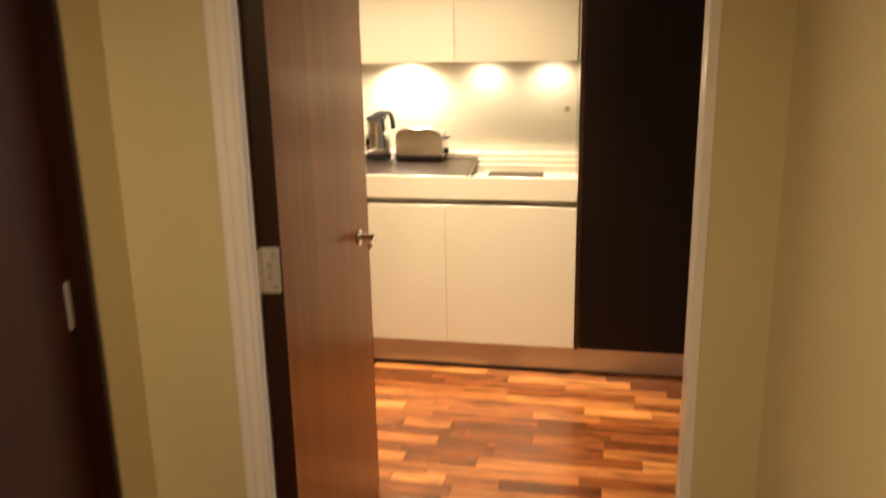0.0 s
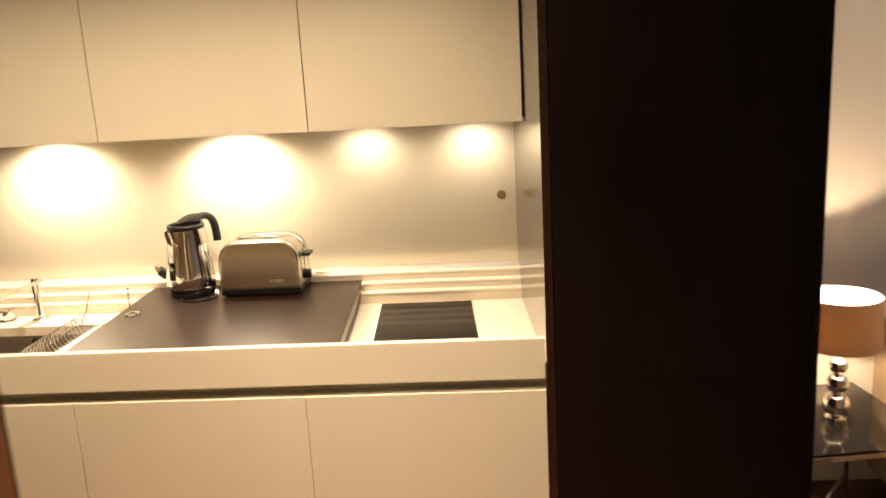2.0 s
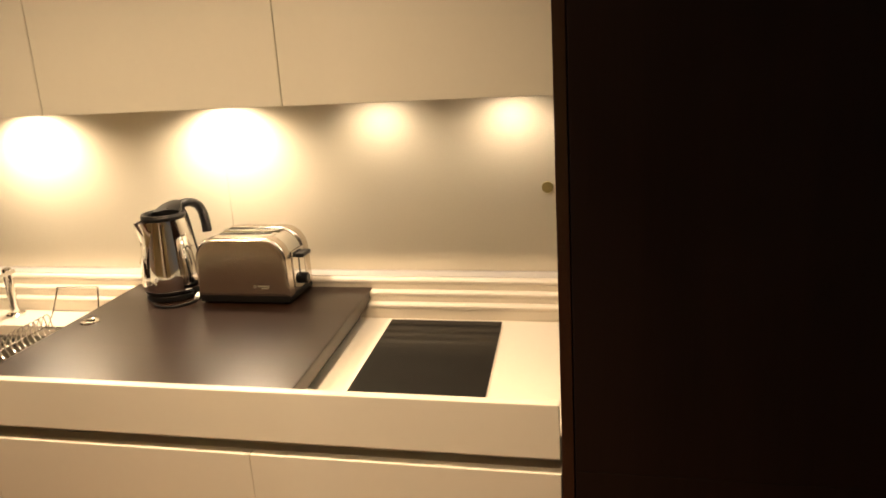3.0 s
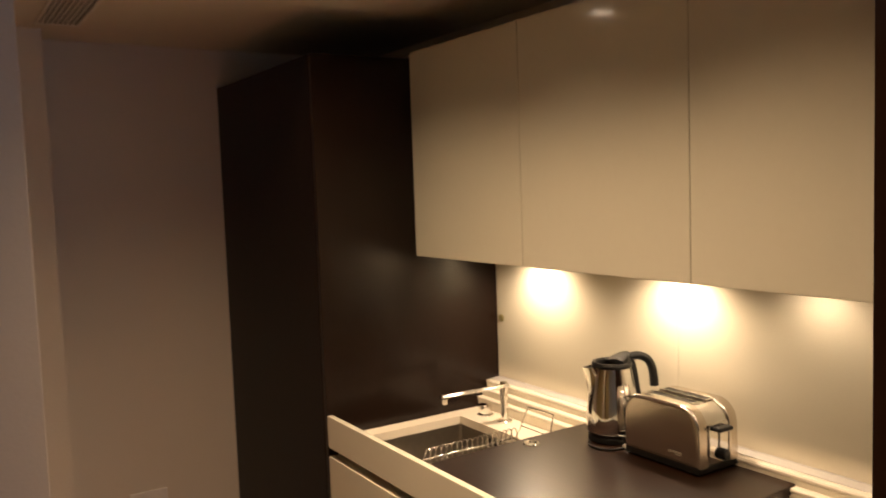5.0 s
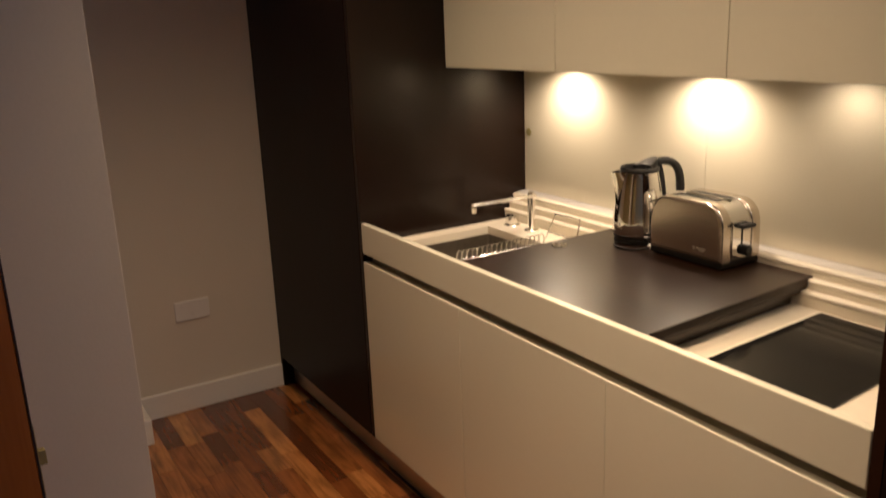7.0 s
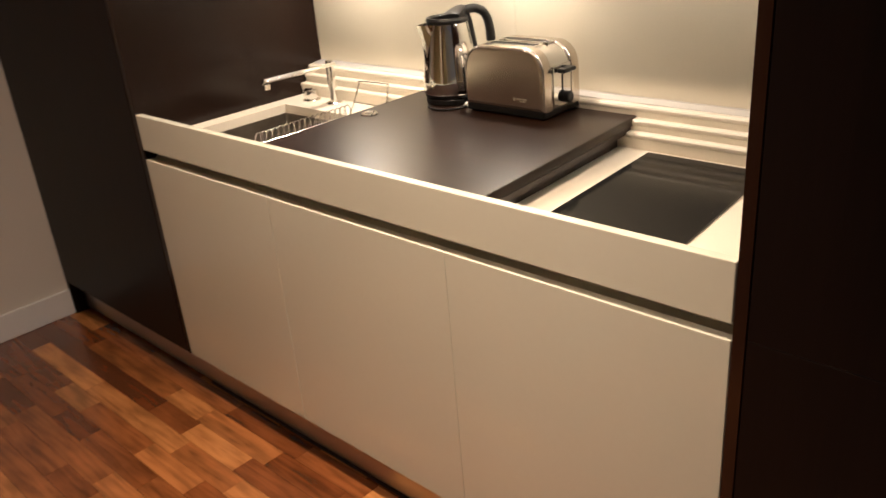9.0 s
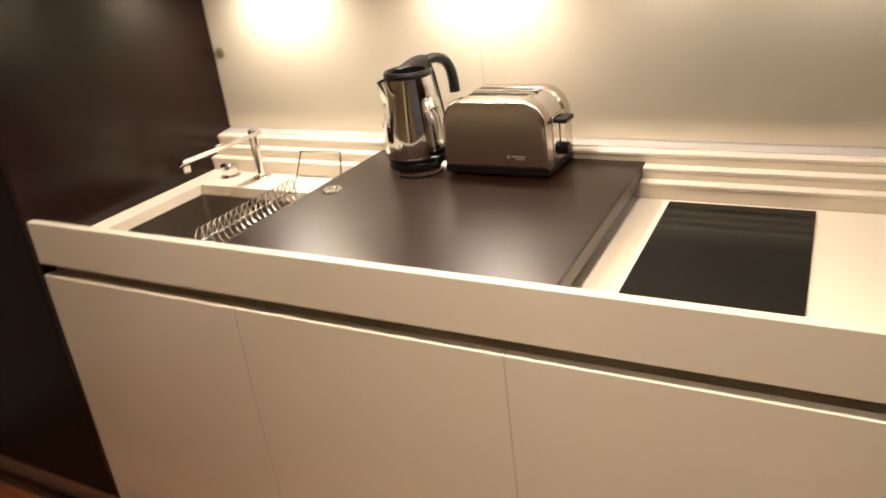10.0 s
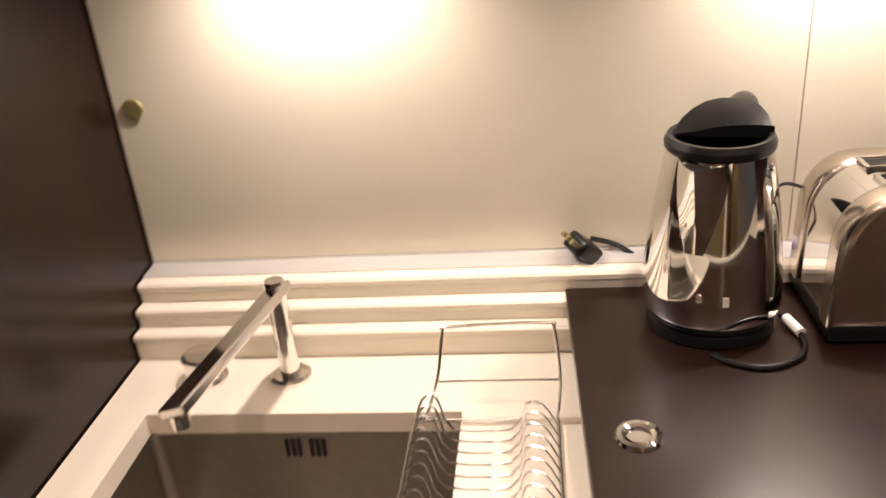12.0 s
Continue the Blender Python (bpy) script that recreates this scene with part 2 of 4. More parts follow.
def part(name, bm, material, parent, label=""):
    ob = new(name, finish(bm, material, name))
    ob.parent = parent
    ob.matrix_parent_inverse = BASE.get(parent.name, Matrix()).inverted()
    if label:
        ob["label"] = label
    return ob


def struct(name, bm, material, label, category):
    return tagged(new(name, finish(bm, material, name)), label, category, kind="structure")


def single(name, bm, material, label, category, group=""):
    return tagged(new(name, finish(bm, material, name)), label, category, group)


def box(x0, x1, y0, y1, z0, z1, bevel=0.0, seg=2, bm=None):
    tmp = bmesh.new()
    bmesh.ops.create_cube(tmp, size=1, matrix=Matrix.LocRotScale(((x0 + x1) / 2, (y0 + y1) / 2, (z0 + z1) / 2), None, (abs(x1 - x0), abs(y1 - y0), abs(z1 - z0))))
    if bevel:
        bmesh.ops.bevel(tmp, geom=tmp.edges[:], offset=bevel, segments=seg, affect="EDGES", profile=0.5)
    return merge(bm, tmp)


def merge(bm, tmp, m=None):
    if m is not None:
        bmesh.ops.transform(tmp, matrix=m, verts=tmp.verts)
    if bm is None:
        return tmp
    me = bpy.data.meshes.new("tmp")
    tmp.to_mesh(me)
    tmp.free()
    bm.from_mesh(me)
    bpy.data.meshes.remove(me)
    return bm


def placed(bm, m):
    bmesh.ops.transform(bm, matrix=m, verts=bm.verts)
    return bm


def lathe(profile, at=(0, 0, 0), steps=40, m=None, bm=None, close=False):
    """Turn a list of (radius, height) about the vertical."""
    tmp = bmesh.new()
    rings = []
    for r, z in profile:
        rings.append([tmp.verts.new((max(r, 1e-5) * math.cos(2 * math.pi * i / steps), max(r, 1e-5) * math.sin(2 * math.pi * i / steps), z)) for i in range(steps)])
    for a, b in zip(rings, rings[1:]):
        for i in range(steps):
            j = (i + 1) % steps
            tmp.faces.new((a[i], a[j], b[j], b[i]))
    bmesh.ops.remove_doubles(tmp, verts=tmp.verts, dist=2e-5)
    mm = Matrix.Translation(at)
    return merge(bm, tmp, mm @ m if m is not None else mm)


def tube(points, radius, steps=8, closed=False, bm=None, flat=1.0):
    """A round wire through the points."""
    tmp = bmesh.new()
    pts = [Vector(p) for p in points]
    n = len(pts)
    rings = []
    up = Vector((0.13, 0.21, 0.97)).normalized()
    for i, p in enumerate(pts):
        a = pts[(i - 1) % n] if closed or i else p
        b = pts[(i + 1) % n] if closed or i < n - 1 else p
        d = (b - a).normalized()
        if abs(d.dot(up)) > 0.98:
            up = Vector((0.9, 0.3, 0.1)).normalized()
        s = d.cross(up).normalized()
        u = s.cross(d).normalized()
        rings.append([tmp.verts.new(p + radius * (math.cos(2 * math.pi * k / steps) * s + flat * math.sin(2 * math.pi * k / steps) * u)) for k in range(steps)])
    for i in range(n if closed else n - 1):
        a, b = rings[i], rings[(i + 1) % n]
        for k in range(steps):
            tmp.faces.new((a[k], a[(k + 1) % steps], b[(k + 1) % steps], b[k]))
    if not closed:
        tmp.faces.new(rings[0][::-1])
        tmp.faces.new(rings[-1])
    return merge(bm, tmp)


def smooth_path(points, per=6):
    """A Catmull-Rom curve through the points."""
    p = [Vector(q) for q in points]
    p = [2 * p[0] - p[1]] + p + [2 * p[-1] - p[-2]]
    out = []
    for i in range(1, len(p) - 2):
        for k in range(per):
            t = k / per
            a, b, c, d = p[i - 1:i + 3]
            out.append(0.5 * (2 * b + (c - a) * t + (2 * a - 5 * b + 4 * c - d) * t * t + (3 * b - 3 * c + d - a) * t ** 3))
    return out + [p[-2]]


def extrude(outline, axis, lo, hi, bm=None):
    """A prism from an outline of (a, b) in the plane across the axis 'x', 'y' or 'z'."""
    tmp = bmesh.new()

    def at(a, b, c):
        return {"x": (c, a, b), "y": (a, c, b), "z": (a, b, c)}[axis]
    lo_v = [tmp.verts.new(at(a, b, lo)) for a, b in outline]
    hi_v = [tmp.verts.new(at(a, b, hi)) for a, b in outline]
    tmp.faces.new(lo_v)
    tmp.faces.new(hi_v[::-1])
    for i in range(len(outline)):
        j = (i + 1) % len(outline)
        tmp.faces.new((lo_v[i], hi_v[i], hi_v[j], lo_v[j]))
    return merge(bm, tmp)


# ---- structure ----
BACK = 0.71          # kitchen back wall
LIVING = 1.0         # living room back wall
SOUTH = -2.07        # hall side of the doorway wall
struct("floor", box(-1.95, 5.1, -5.0, 1.1, -0.14, -0.012), SUBFLOOR, "reddish-brown strip parquet floor with dark joints", "floor")
struct("ceiling", box(-1.95, 5.1, -5.0, 1.1, CEIL, CEIL + 0.15), CEILING, "smooth cream-painted ceiling with round downlights", "ceiling")
struct("wall_north", box(-1.95, 1.56, BACK, BACK + 0.12, 0, CEIL), PAINT, "cream wall behind the kitchen units", "wall")
struct("wall_north_living", box(1.50, 5.1, LIVING, LIVING + 0.1, 0, CEIL), PAINT, "plain cream living room wall lit by the lamp", "wall")
struct("wall_return", box(1.50, 1.56, BACK + 0.12, LIVING, 0, CEIL), PAINT, "short cream wall return beside the tall unit", "wall")
struct("wall_west", box(-1.97, -1.85, -0.67, BACK + 0.12, 0, CEIL), PAINT, "shadowy cream wall with a low power socket", "wall")
struct("wall_west_nib", box(-1.97, -1.63, -2.0, -0.67, 0, CEIL), PAINT, "cream wall pier stepping out into the room", "wall")
struct("wall_stub", box(-0.08, 0.02, -1.98, -0.918, 0, CEIL, 0.0008), PAINT, "cool grey-lit stub wall behind the open door", "wall")
w = box(-1.97, 0.285, SOUTH, -1.98, 0, CEIL)
box(1.218, 5.1, SOUTH, -1.98, 0, CEIL, bm=w)
box(0.285, 1.218, SOUTH, -1.98, 2.07, CEIL, bm=w)
struct("wall_south", w, HALLPAINT, "cream doorway wall between hall and kitchen", "wall")
w = box(-0.12, 0.02, -5.0, -3.13, 0, CEIL)
box(-0.12, 0.02, -2.203, SOUTH, 0, CEIL, bm=w)
box(-0.12, 0.02, -3.13, -2.203, 2.07, CEIL, bm=w)
struct("wall_hall_west", w, HALLPAINT, "yellow-lit cream hall wall with a dark door", "wall")
struct("wall_hall_east", box(1.34, 1.46, -5.0, SOUTH, 0, CEIL), HALLPAINT, "yellow-lit cream hall wall", "wall")
struct("wall_hall_end", box(-0.12, 1.46, -5.12, -5.0, 0, CEIL), HALLPAINT, "cream wall closing the hall", "wall")
w = box(5.0, 5.1, -2.1, -0.65, 0, CEIL)
box(5.0, 5.1, 0.95, 1.1, 0, CEIL, bm=w)
box(5.0, 5.1, -0.65, 0.95, 0, 0.6, bm=w)
box(5.0, 5.1, -0.65, 0.95, 2.1, CEIL, bm=w)
struct("wall_east", w, PAINT, "cream wall around the added living room window", "wall")


def skirting(name, x0, x1, y0, y1):
    return struct(name, box(x0, x1, y0, y1, 0, 0.108, 0.004), TRIM, "white painted skirting board along the wall", "baseboard")


skirting("baseboard", -1.85, -1.835, -0.67, 0.0)
skirting("baseboard_pier", -1.865, -1.63 + 0.015, -0.67, -0.635)
skirting("baseboard_pier_side", -1.63, -1.615, -1.98, -0.67)
skirting("baseboard_living", 1.56, 4.99, LIVING - 0.015, LIVING)


def architrave(name, x0, x1, y0, y1, z0, z1, upright=True):
    """A board with three rounded ridges on its hall side."""
    w = 0.07
    prof = []
    for i in range(29):
        a = i / 28
        ridge = 0.012 + 0.006 * abs(math.sin(a * math.pi * 3.0)) if 0.05 < a < 0.95 else 0.006
        prof.append((a * w, -ridge))
    prof = [(0, 0)] + prof + [(w, 0)]
    if upright:
        return struct(name, extrude([(x0 + a, y0 + b) for a, b in prof], "z", z0, z1), TRIM, "white fluted timber door surround", "trim")
    return struct(name, extrude([(y0 + b, z0 + a) for a, b in prof], "x", x0, x1), TRIM, "white fluted timber door surround", "trim")


architrave("architrave_west", 0.249, 0.319, SOUTH, SOUTH, 0, 2.05)
architrave("architrave_head", 0.249, 1.288, SOUTH, SOUTH, 2.05, 2.05, upright=False)
struct("door_lining_west", box(0.285, 0.31, SOUTH + 0.001, -1.975, 0, 2.05, 0.002), TRIM, "white painted door lining", "trim")
struct("door_lining_east", box(1.198, 1.218, SOUTH - 0.002, -1.975, 0, 2.05, 0.002), TRIM, "white painted door lining", "trim")
struct("door_lining_head", box(0.31, 1.198, SOUTH + 0.001, -1.975, 2.05, 2.07, 0.002), TRIM, "white painted door lining", "trim")

# unseen living room window, added as source of the cool light on the stub wall
win = thing("window_1", (5.05, 0.15, 0.6), "unseen white framed window, added for the cool dusk light", "window", kind="structure")
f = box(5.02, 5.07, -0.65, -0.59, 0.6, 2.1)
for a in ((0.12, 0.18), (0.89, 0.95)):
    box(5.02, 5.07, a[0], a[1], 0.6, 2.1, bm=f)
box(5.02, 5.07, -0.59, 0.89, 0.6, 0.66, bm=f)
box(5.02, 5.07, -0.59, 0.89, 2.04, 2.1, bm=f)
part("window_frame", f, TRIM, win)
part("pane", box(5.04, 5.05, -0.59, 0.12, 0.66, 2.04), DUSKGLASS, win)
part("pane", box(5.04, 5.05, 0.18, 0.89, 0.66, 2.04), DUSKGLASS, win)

# ---- doors ----


def lever(parent, m, side):
    """A chrome lever handle on a round rose; m takes it from door space."""
    rose = lathe([(0, 0), (0.025, 0), (0.026, 0.003), (0.025, 0.008), (0.011, 0.010), (0.010, 0.05), (0, 0.05)], m=m @ pose(0, 0, 0, 0, 90 * side, 0), steps=28)
    h = part("door_handle", rose, CHROME, parent, "chrome lever handle on a round rose")
    pts = smooth_path([(0.045 * side, 0, 0), (0.055 * side, -0.02, 0), (0.058 * side, -0.06, 0), (0.058 * side, -0.115, 0.002)])
    t = tube(pts, 0.0085, 10)
    bmesh.ops.transform(t, matrix=m, verts=t.verts)
    part("lever", t, CHROME, h)


# open door: hinged at the west lining, swung just past square
dm = Matrix.Translation((0.334, -2.05, 0.006)) @ pose(0, 0, 0, 0, 0, 5.65)
door = thing("door_1", (0.33, -2.055, 0.0), "open walnut veneer door with a chrome lever handle", "door", kind="structure")
leaf = box(-0.014, 0.028, 0, 0.935, 0, 2.035, 0.0015)
bmesh.ops.transform(leaf, matrix=dm, verts=leaf.verts)
part("leaf", leaf, WALNUT, door)
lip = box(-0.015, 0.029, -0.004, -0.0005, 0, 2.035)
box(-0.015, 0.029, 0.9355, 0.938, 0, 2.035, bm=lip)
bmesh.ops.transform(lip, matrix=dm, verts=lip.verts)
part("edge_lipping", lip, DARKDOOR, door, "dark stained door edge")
lever(door, dm @ Matrix.Translation((0.028, 0.775, 0.965)), 1)
lever(door, dm @ Matrix.Translation((-0.014, 0.775, 0.965)), -1)
latch = box(0.008, 0.020, 0.938, 0.951, 0.95, 0.975, 0.002)
box(0.004, 0.024, 0.937, 0.940, 0.90, 1.02, 0.001, bm=latch)
bmesh.ops.transform(latch, matrix=dm, verts=latch.verts)
part("latch", latch, BRASS, door, "brass latch and face plate")
for z in (0.22, 1.085, 1.82):
    hg = box(-0.012, 0.026, -0.0075, -0.004, z - 0.05, z + 0.05, 0.001)
    for k in range(5):
        lathe([(0, -0.0094), (0.0055, -0.0094), (0.0065, -0.008), (0.0065, 0.008), (0.0055, 0.0094), (0, 0.0094)], at=(-0.019, -0.008, z - 0.04 + 0.02 * k), steps=14, bm=hg)
    box(-0.034, -0.020, -0.0075, -0.004, z - 0.05, z + 0.05, 0.001, bm=hg)
    hinge = part("hinge", placed(hg, dm), HINGE, door, "bright steel butt hinge with screws")
    # screws take a dark colour for the shade in their recesses
    for k in (-0.036, -0.013, 0.013, 0.036):
        sc = lathe([(0, -0.0008), (0.002, -0.0012), (0.0045, -0.0006), (0.0052, 0.0006)], at=(0.010 + (0.005 if abs(k) > 0.02 else -0.005), -0.0082, z + k), m=pose(0, 0, 0, 90), steps=12)
        part("screw", placed(sc, dm), DARKDOOR, hinge, "countersunk screw, recess shade put in its dark colour")

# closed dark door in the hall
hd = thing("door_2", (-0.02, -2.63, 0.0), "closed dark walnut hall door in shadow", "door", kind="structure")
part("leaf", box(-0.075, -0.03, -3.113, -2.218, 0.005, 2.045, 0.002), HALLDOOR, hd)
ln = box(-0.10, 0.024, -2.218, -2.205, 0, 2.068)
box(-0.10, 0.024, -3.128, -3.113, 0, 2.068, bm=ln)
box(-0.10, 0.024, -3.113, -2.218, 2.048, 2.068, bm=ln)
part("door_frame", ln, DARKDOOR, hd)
part("hinge", box(-0.03, -0.024, -2.228, -2.214, 1.0, 1.10, 0.001), ALU, hd)

# ---- kitchen: tall units ----
TOP = 2.108


def tall_unit(name, x0, x1, doors, label, foot_left, foot_right, splay=0.0):
    u = thing(name, ((x0 + x1) / 2, 0.36, 0), label, "cabinet")
    part("side_panel", extrude([(x0, 0.0), (x0 + 0.02, 0.0), (x0 + 0.02, BACK - 0.003), (x0 - splay, BACK - 0.003)], "z", 0 if foot_left else 0.14, TOP), WENGE if foot_left else PANEL_GLOSS, u)
    part("side_panel", box(x1 - 0.02, x1, 0.0, BACK - 0.003, 0 if foot_right else 0.14, TOP, 0.001), WENGE if foot_right else WENGE_GLOSS, u)
    part("body", box(x0 + 0.021, x1 - 0.021, 0.024, BACK - 0.004, 0.14, TOP - 0.001), WENGE, u)
    for a, b, z0, z1 in doors:
        part("door", box(a, b, -0.001, 0.02, z0, z1, 0.0012), WENGE, u)
    part("plinth", box(x0 + (0.021 if foot_left else -0.001), x1 + (-0.021 if foot_right else 0.001), 0.05, 0.066, 0.012, 0.138, 0.001), PLINTH, u, "brushed aluminium plinth")
    return u


tall_unit("tall_cabinet_unit", 0.902, 1.545, [(0.925, 1.522, 0.142, 0.8185), (0.925, 1.522, 0.8195, TOP - 0.002)], "tall dark wenge kitchen unit, floor to ceiling height", False, True, 0.043)
tall_unit("tall_cabinet_unit", -1.848, -0.902, [(-1.825, -0.925, 0.142, TOP - 0.002)], "wide tall dark wenge kitchen unit against the wall", True, False)

# ---- kitchen: base units, front upstand and worktop ----
CX = (-0.9, -0.3, 0.3, 0.9)
for a, b in zip(CX, CX[1:]):
    u = thing("base_cabinet", ((a + b) / 2, 0.3, 0), "handleless cream gloss base cabinet under the worktop", "cabinet", "base cabinets")
    body = box(a + 0.001, b - 0.001, 0.026, 0.046, 0.14, 0.80)
    box(a + 0.001, a + 0.017, 0.046, 0.70, 0.14, 0.80, bm=body)
    box(b - 0.017, b - 0.001, 0.046, 0.70, 0.14, 0.80, bm=body)
    box(a + 0.017, b - 0.017, 0.046, 0.70, 0.14, 0.156, bm=body)
    part("body", body, CARCASS, u)
    part("door", box(a + (0.0012 if a < 0 else 0.0005), b - (0.0012 if b < 0 else 0.0005), 0.0, 0.022, 0.142, 0.809, 0.0014, 3), LACQUER, u)
    part("plinth", box(a, b, 0.05, 0.066, 0.012, 0.138), PLINTH, u, "brushed aluminium plinth")
    part("grip_channel", extrude([(0.024, 0.801), (0.05, 0.801), (0.05, 0.846), (0.024, 0.846), (0.04, 0.835), (0.04, 0.812)], "x", a, b), SHADOWGAP, u, "dark recessed finger-grip channel")
    part("plinth_seal", box(a, b, 0.047, 0.068, 0.0, 0.012), BLACK, u, "black rubber seal")
struct("front_upstand", box(-0.899, 0.899, 0.0, 0.02, 0.838, 0.943, 0.002, 3), LACQUER, "cream gloss front upstand hiding the worktop edge", "trim")

# worktop with a sink cut-out and stepped back
SX0, SX1, SY0, SY1, WZ = -0.838, -0.456, 0.088, 0.478, 0.869
wt = bmesh.new()
loops = []
for z in (WZ - 0.028, WZ):
    for a, b, c, d in ((-0.899, 0.899, 0.021, 0.599), (SX0, SX1, SY0, SY1)):
        loops.append([wt.verts.new(p) for p in ((a, c, z), (b, c, z), (b, d, z), (a, d, z))])
for k in range(4):
    j = (k + 1) % 4
    wt.faces.new((loops[0][k], loops[0][j], loops[1][j], loops[1][k]))
    wt.faces.new((loops[2][k], loops[2][j], loops[3][j], loops[3][k]))
    wt.faces.new((loops[0][k], loops[0][j], loops[2][j], loops[2][k]))
    wt.faces.new((loops[1][k], loops[1][j], loops[3][j], loops[3][k]))
wtop = thing("worktop", (0, 0.3, WZ - 0.028), "cream solid-surface worktop sunk behind the front upstand", "worktop")
part("slab", wt, SURFACE, wtop)
steps = [(0.600, WZ - 0.03), (0.600, 0.895), (0.597, 0.898), (0.597, 0.904), (0.600, 0.907), (0.621, 0.907), (0.621, 0.921), (0.618, 0.924), (0.618, 0.930), (0.621, 0.933), (0.642, 0.933), (0.642, 0.948), (0.639, 0.951), (0.639, 0.957), (0.642, 0.961), (BACK - 0.004, 0.961), (BACK - 0.004, WZ - 0.03)]
part("stepped_back_ledge", extrude(steps, "x", -0.899, 0.899), SURFACE, wtop, "three-step ribbed cream ledge")

# sink
sk = thing("kitchen_sink", (-0.67, 0.28, 0.69), "undermounted brushed steel sink bowl", "sink")
bm = bmesh.new()


def ring(inset, z, r):
    pts = []
    for cx, cy, a0 in ((SX1 - inset - r, SY1 - inset - r, 0), (SX0 + inset + r, SY1 - inset - r, 90), (SX0 + inset + r, SY0 + inset + r, 180), (SX1 - inset - r, SY0 + inset + r, 270)):
        for k in range(6):
            a = radians(a0 + 18 * k)
            pts.append(bm.verts.new((cx + r * math.cos(a), cy + r * math.sin(a), z)))
    return pts


rs = [ring(-0.018, WZ - 0.029, 0.012), ring(0.0, WZ - 0.029, 0.012), ring(0.0015, 0.702, 0.014), ring(0.004, 0.694, 0.016), ring(0.011, 0.690, 0.02), ring(0.17, 0.686, 0.02)]
for a, b in zip(rs, rs[1:]):
    for i in range(24):
        j = (i + 1) % 24
        bm.faces.new((a[i], a[j], b[j], b[i]))
bm.faces.new(rs[-1])
part("bowl", bm, SINK, sk)
dr = part("drain", lathe([(0, 0.003), (0.012, 0.003), (0.03, 0.001), (0.036, 0.004), (0.041, 0.002), (0.046, 0.006), (0.054, 0.005), (0.058, 0.0)], at=(-0.678, 0.32, 0.688), steps=36), STEEL, sk, "round steel drain with concentric rings")
part("plug_knob", lathe([(0, 0.028), (0.008, 0.026), (0.01, 0.02), (0.005, 0.012), (0.012, 0.004), (0.014, 0)], at=(-0.678, 0.32, 0.691), steps=20), CHROME, dr)
for k in (0, 1, 2, 4, 5, 6):
    part("overflow_slot", box(-0.6725 + 0.0075 * k, -0.6685 + 0.0075 * k, SY1 - 0.0035, SY1 - 0.0015, 0.808, 0.832), BLACK, sk, "dark overflow slot")

# tap
tap = thing("kitchen_tap", (-0.677, 0.552, WZ), "angular chrome kitchen tap with a flat swivel spout", "tap")
part("base_ring", lathe([(0, 0), (0.026, 0), (0.026, 0.006), (0.022, 0.009), (0, 0.009)], at=(-0.677, 0.552, WZ), steps=32), TAPCHROME, tap)
part("post", lathe([(0, 0.009), (0.0125, 0.009), (0.0125, 0.135), (0.011, 0.139), (0, 0.139)], at=(-0.677, 0.552, WZ), steps=24), TAPCHROME, tap)
TIP = Vector((-0.717, 0.325, 0.985))
HEAD = Vector((-0.677, 0.552, 0.992))
d = TIP - HEAD
sp = box(-0.0155, 0.0155, -0.015, d.length, -0.0058, 0.0058, 0.002)
q = Vector((0, 1, 0)).rotation_difference(d.normalized()).to_matrix().to_4x4()
bmesh.ops.transform(sp, matrix=Matrix.Translation(HEAD) @ q, verts=sp.verts)
spout = part("spout", sp, TAPCHROME, tap)
part("aerator", lathe([(0, -0.016), (0.009, -0.016), (0.0095, 0.0), (0, 0)], at=(TIP.x, TIP.y + 0.013, TIP.z - 0.009), steps=18), TAPCHROME, spout)
kn = thing("tap_control", (-0.79, 0.552, WZ), "small round chrome mixer knob on the worktop", "tap")
part("base_ring", lathe([(0, 0), (0.029, 0), (0.029, 0.004), (0.027, 0.006), (0, 0.006)], at=(-0.79, 0.552, WZ), steps=32), TAPCHROME, kn)
part("knob", lathe([(0.019, 0.005), (0.019, 0.012), (0.0235, 0.013), (0.0245, 0.016), (0.0245, 0.036), (0.0225, 0.039), (0, 0.040)], at=(-0.79, 0.552, WZ), steps=32), TAPCHROME, kn)

# worktop cover
cv = thing("worktop_cover", (0.025, 0.35, WZ), "dark wenge sliding cover board over the worktop", "cover board")
def tapered(front, back, z0, z1):
    return extrude([(front[0], front[2]), (front[1], front[2]), (back[1], back[2]), (back[0], back[2])], "z", z0, z1)


bd = tapered((-0.318, 0.393, 0.024), (-0.331, 0.353, 0.668), 0.915, 0.937)
bmesh.ops.bevel(bd, geom=bd.edges[:], offset=0.0015, segments=2, affect="EDGES")
part("board", bd, BOARD, cv)
part("under_board", tapered((-0.314, 0.389, 0.026), (-0.327, 0.349, 0.664), 0.900, 0.9125), BOARD, cv, "second dark layer under the board")
part("spacer", tapered((-0.31, 0.380, 0.03), (-0.32, 0.342, 0.655), 0.9128, 0.9148), BLACK, cv)
part("runner", tapered((-0.300, 0.366, 0.026), (-0.312, 0.334, 0.590), WZ + 0.001, 0.8997), BOARD, cv, "dark recessed runner under the board")
part("finger_ring", lathe([(0.011, 0.0005), (0.012, 0.003), (0.016, 0.0045), (0.021, 0.004), (0.023, 0.0005)], at=(-0.275, 0.345, 0.937), steps=36), CHROME, cv, "chrome finger ring")
part("finger_hole", lathe([(0, 0.0006), (0.012, 0.0006)], at=(-0.275, 0.345, 0.937), steps=24), CHROME, cv)

# hob
hb = thing("hob", (0.565, 0.33, WZ), "flush plain black glass hob set in the worktop", "hob")
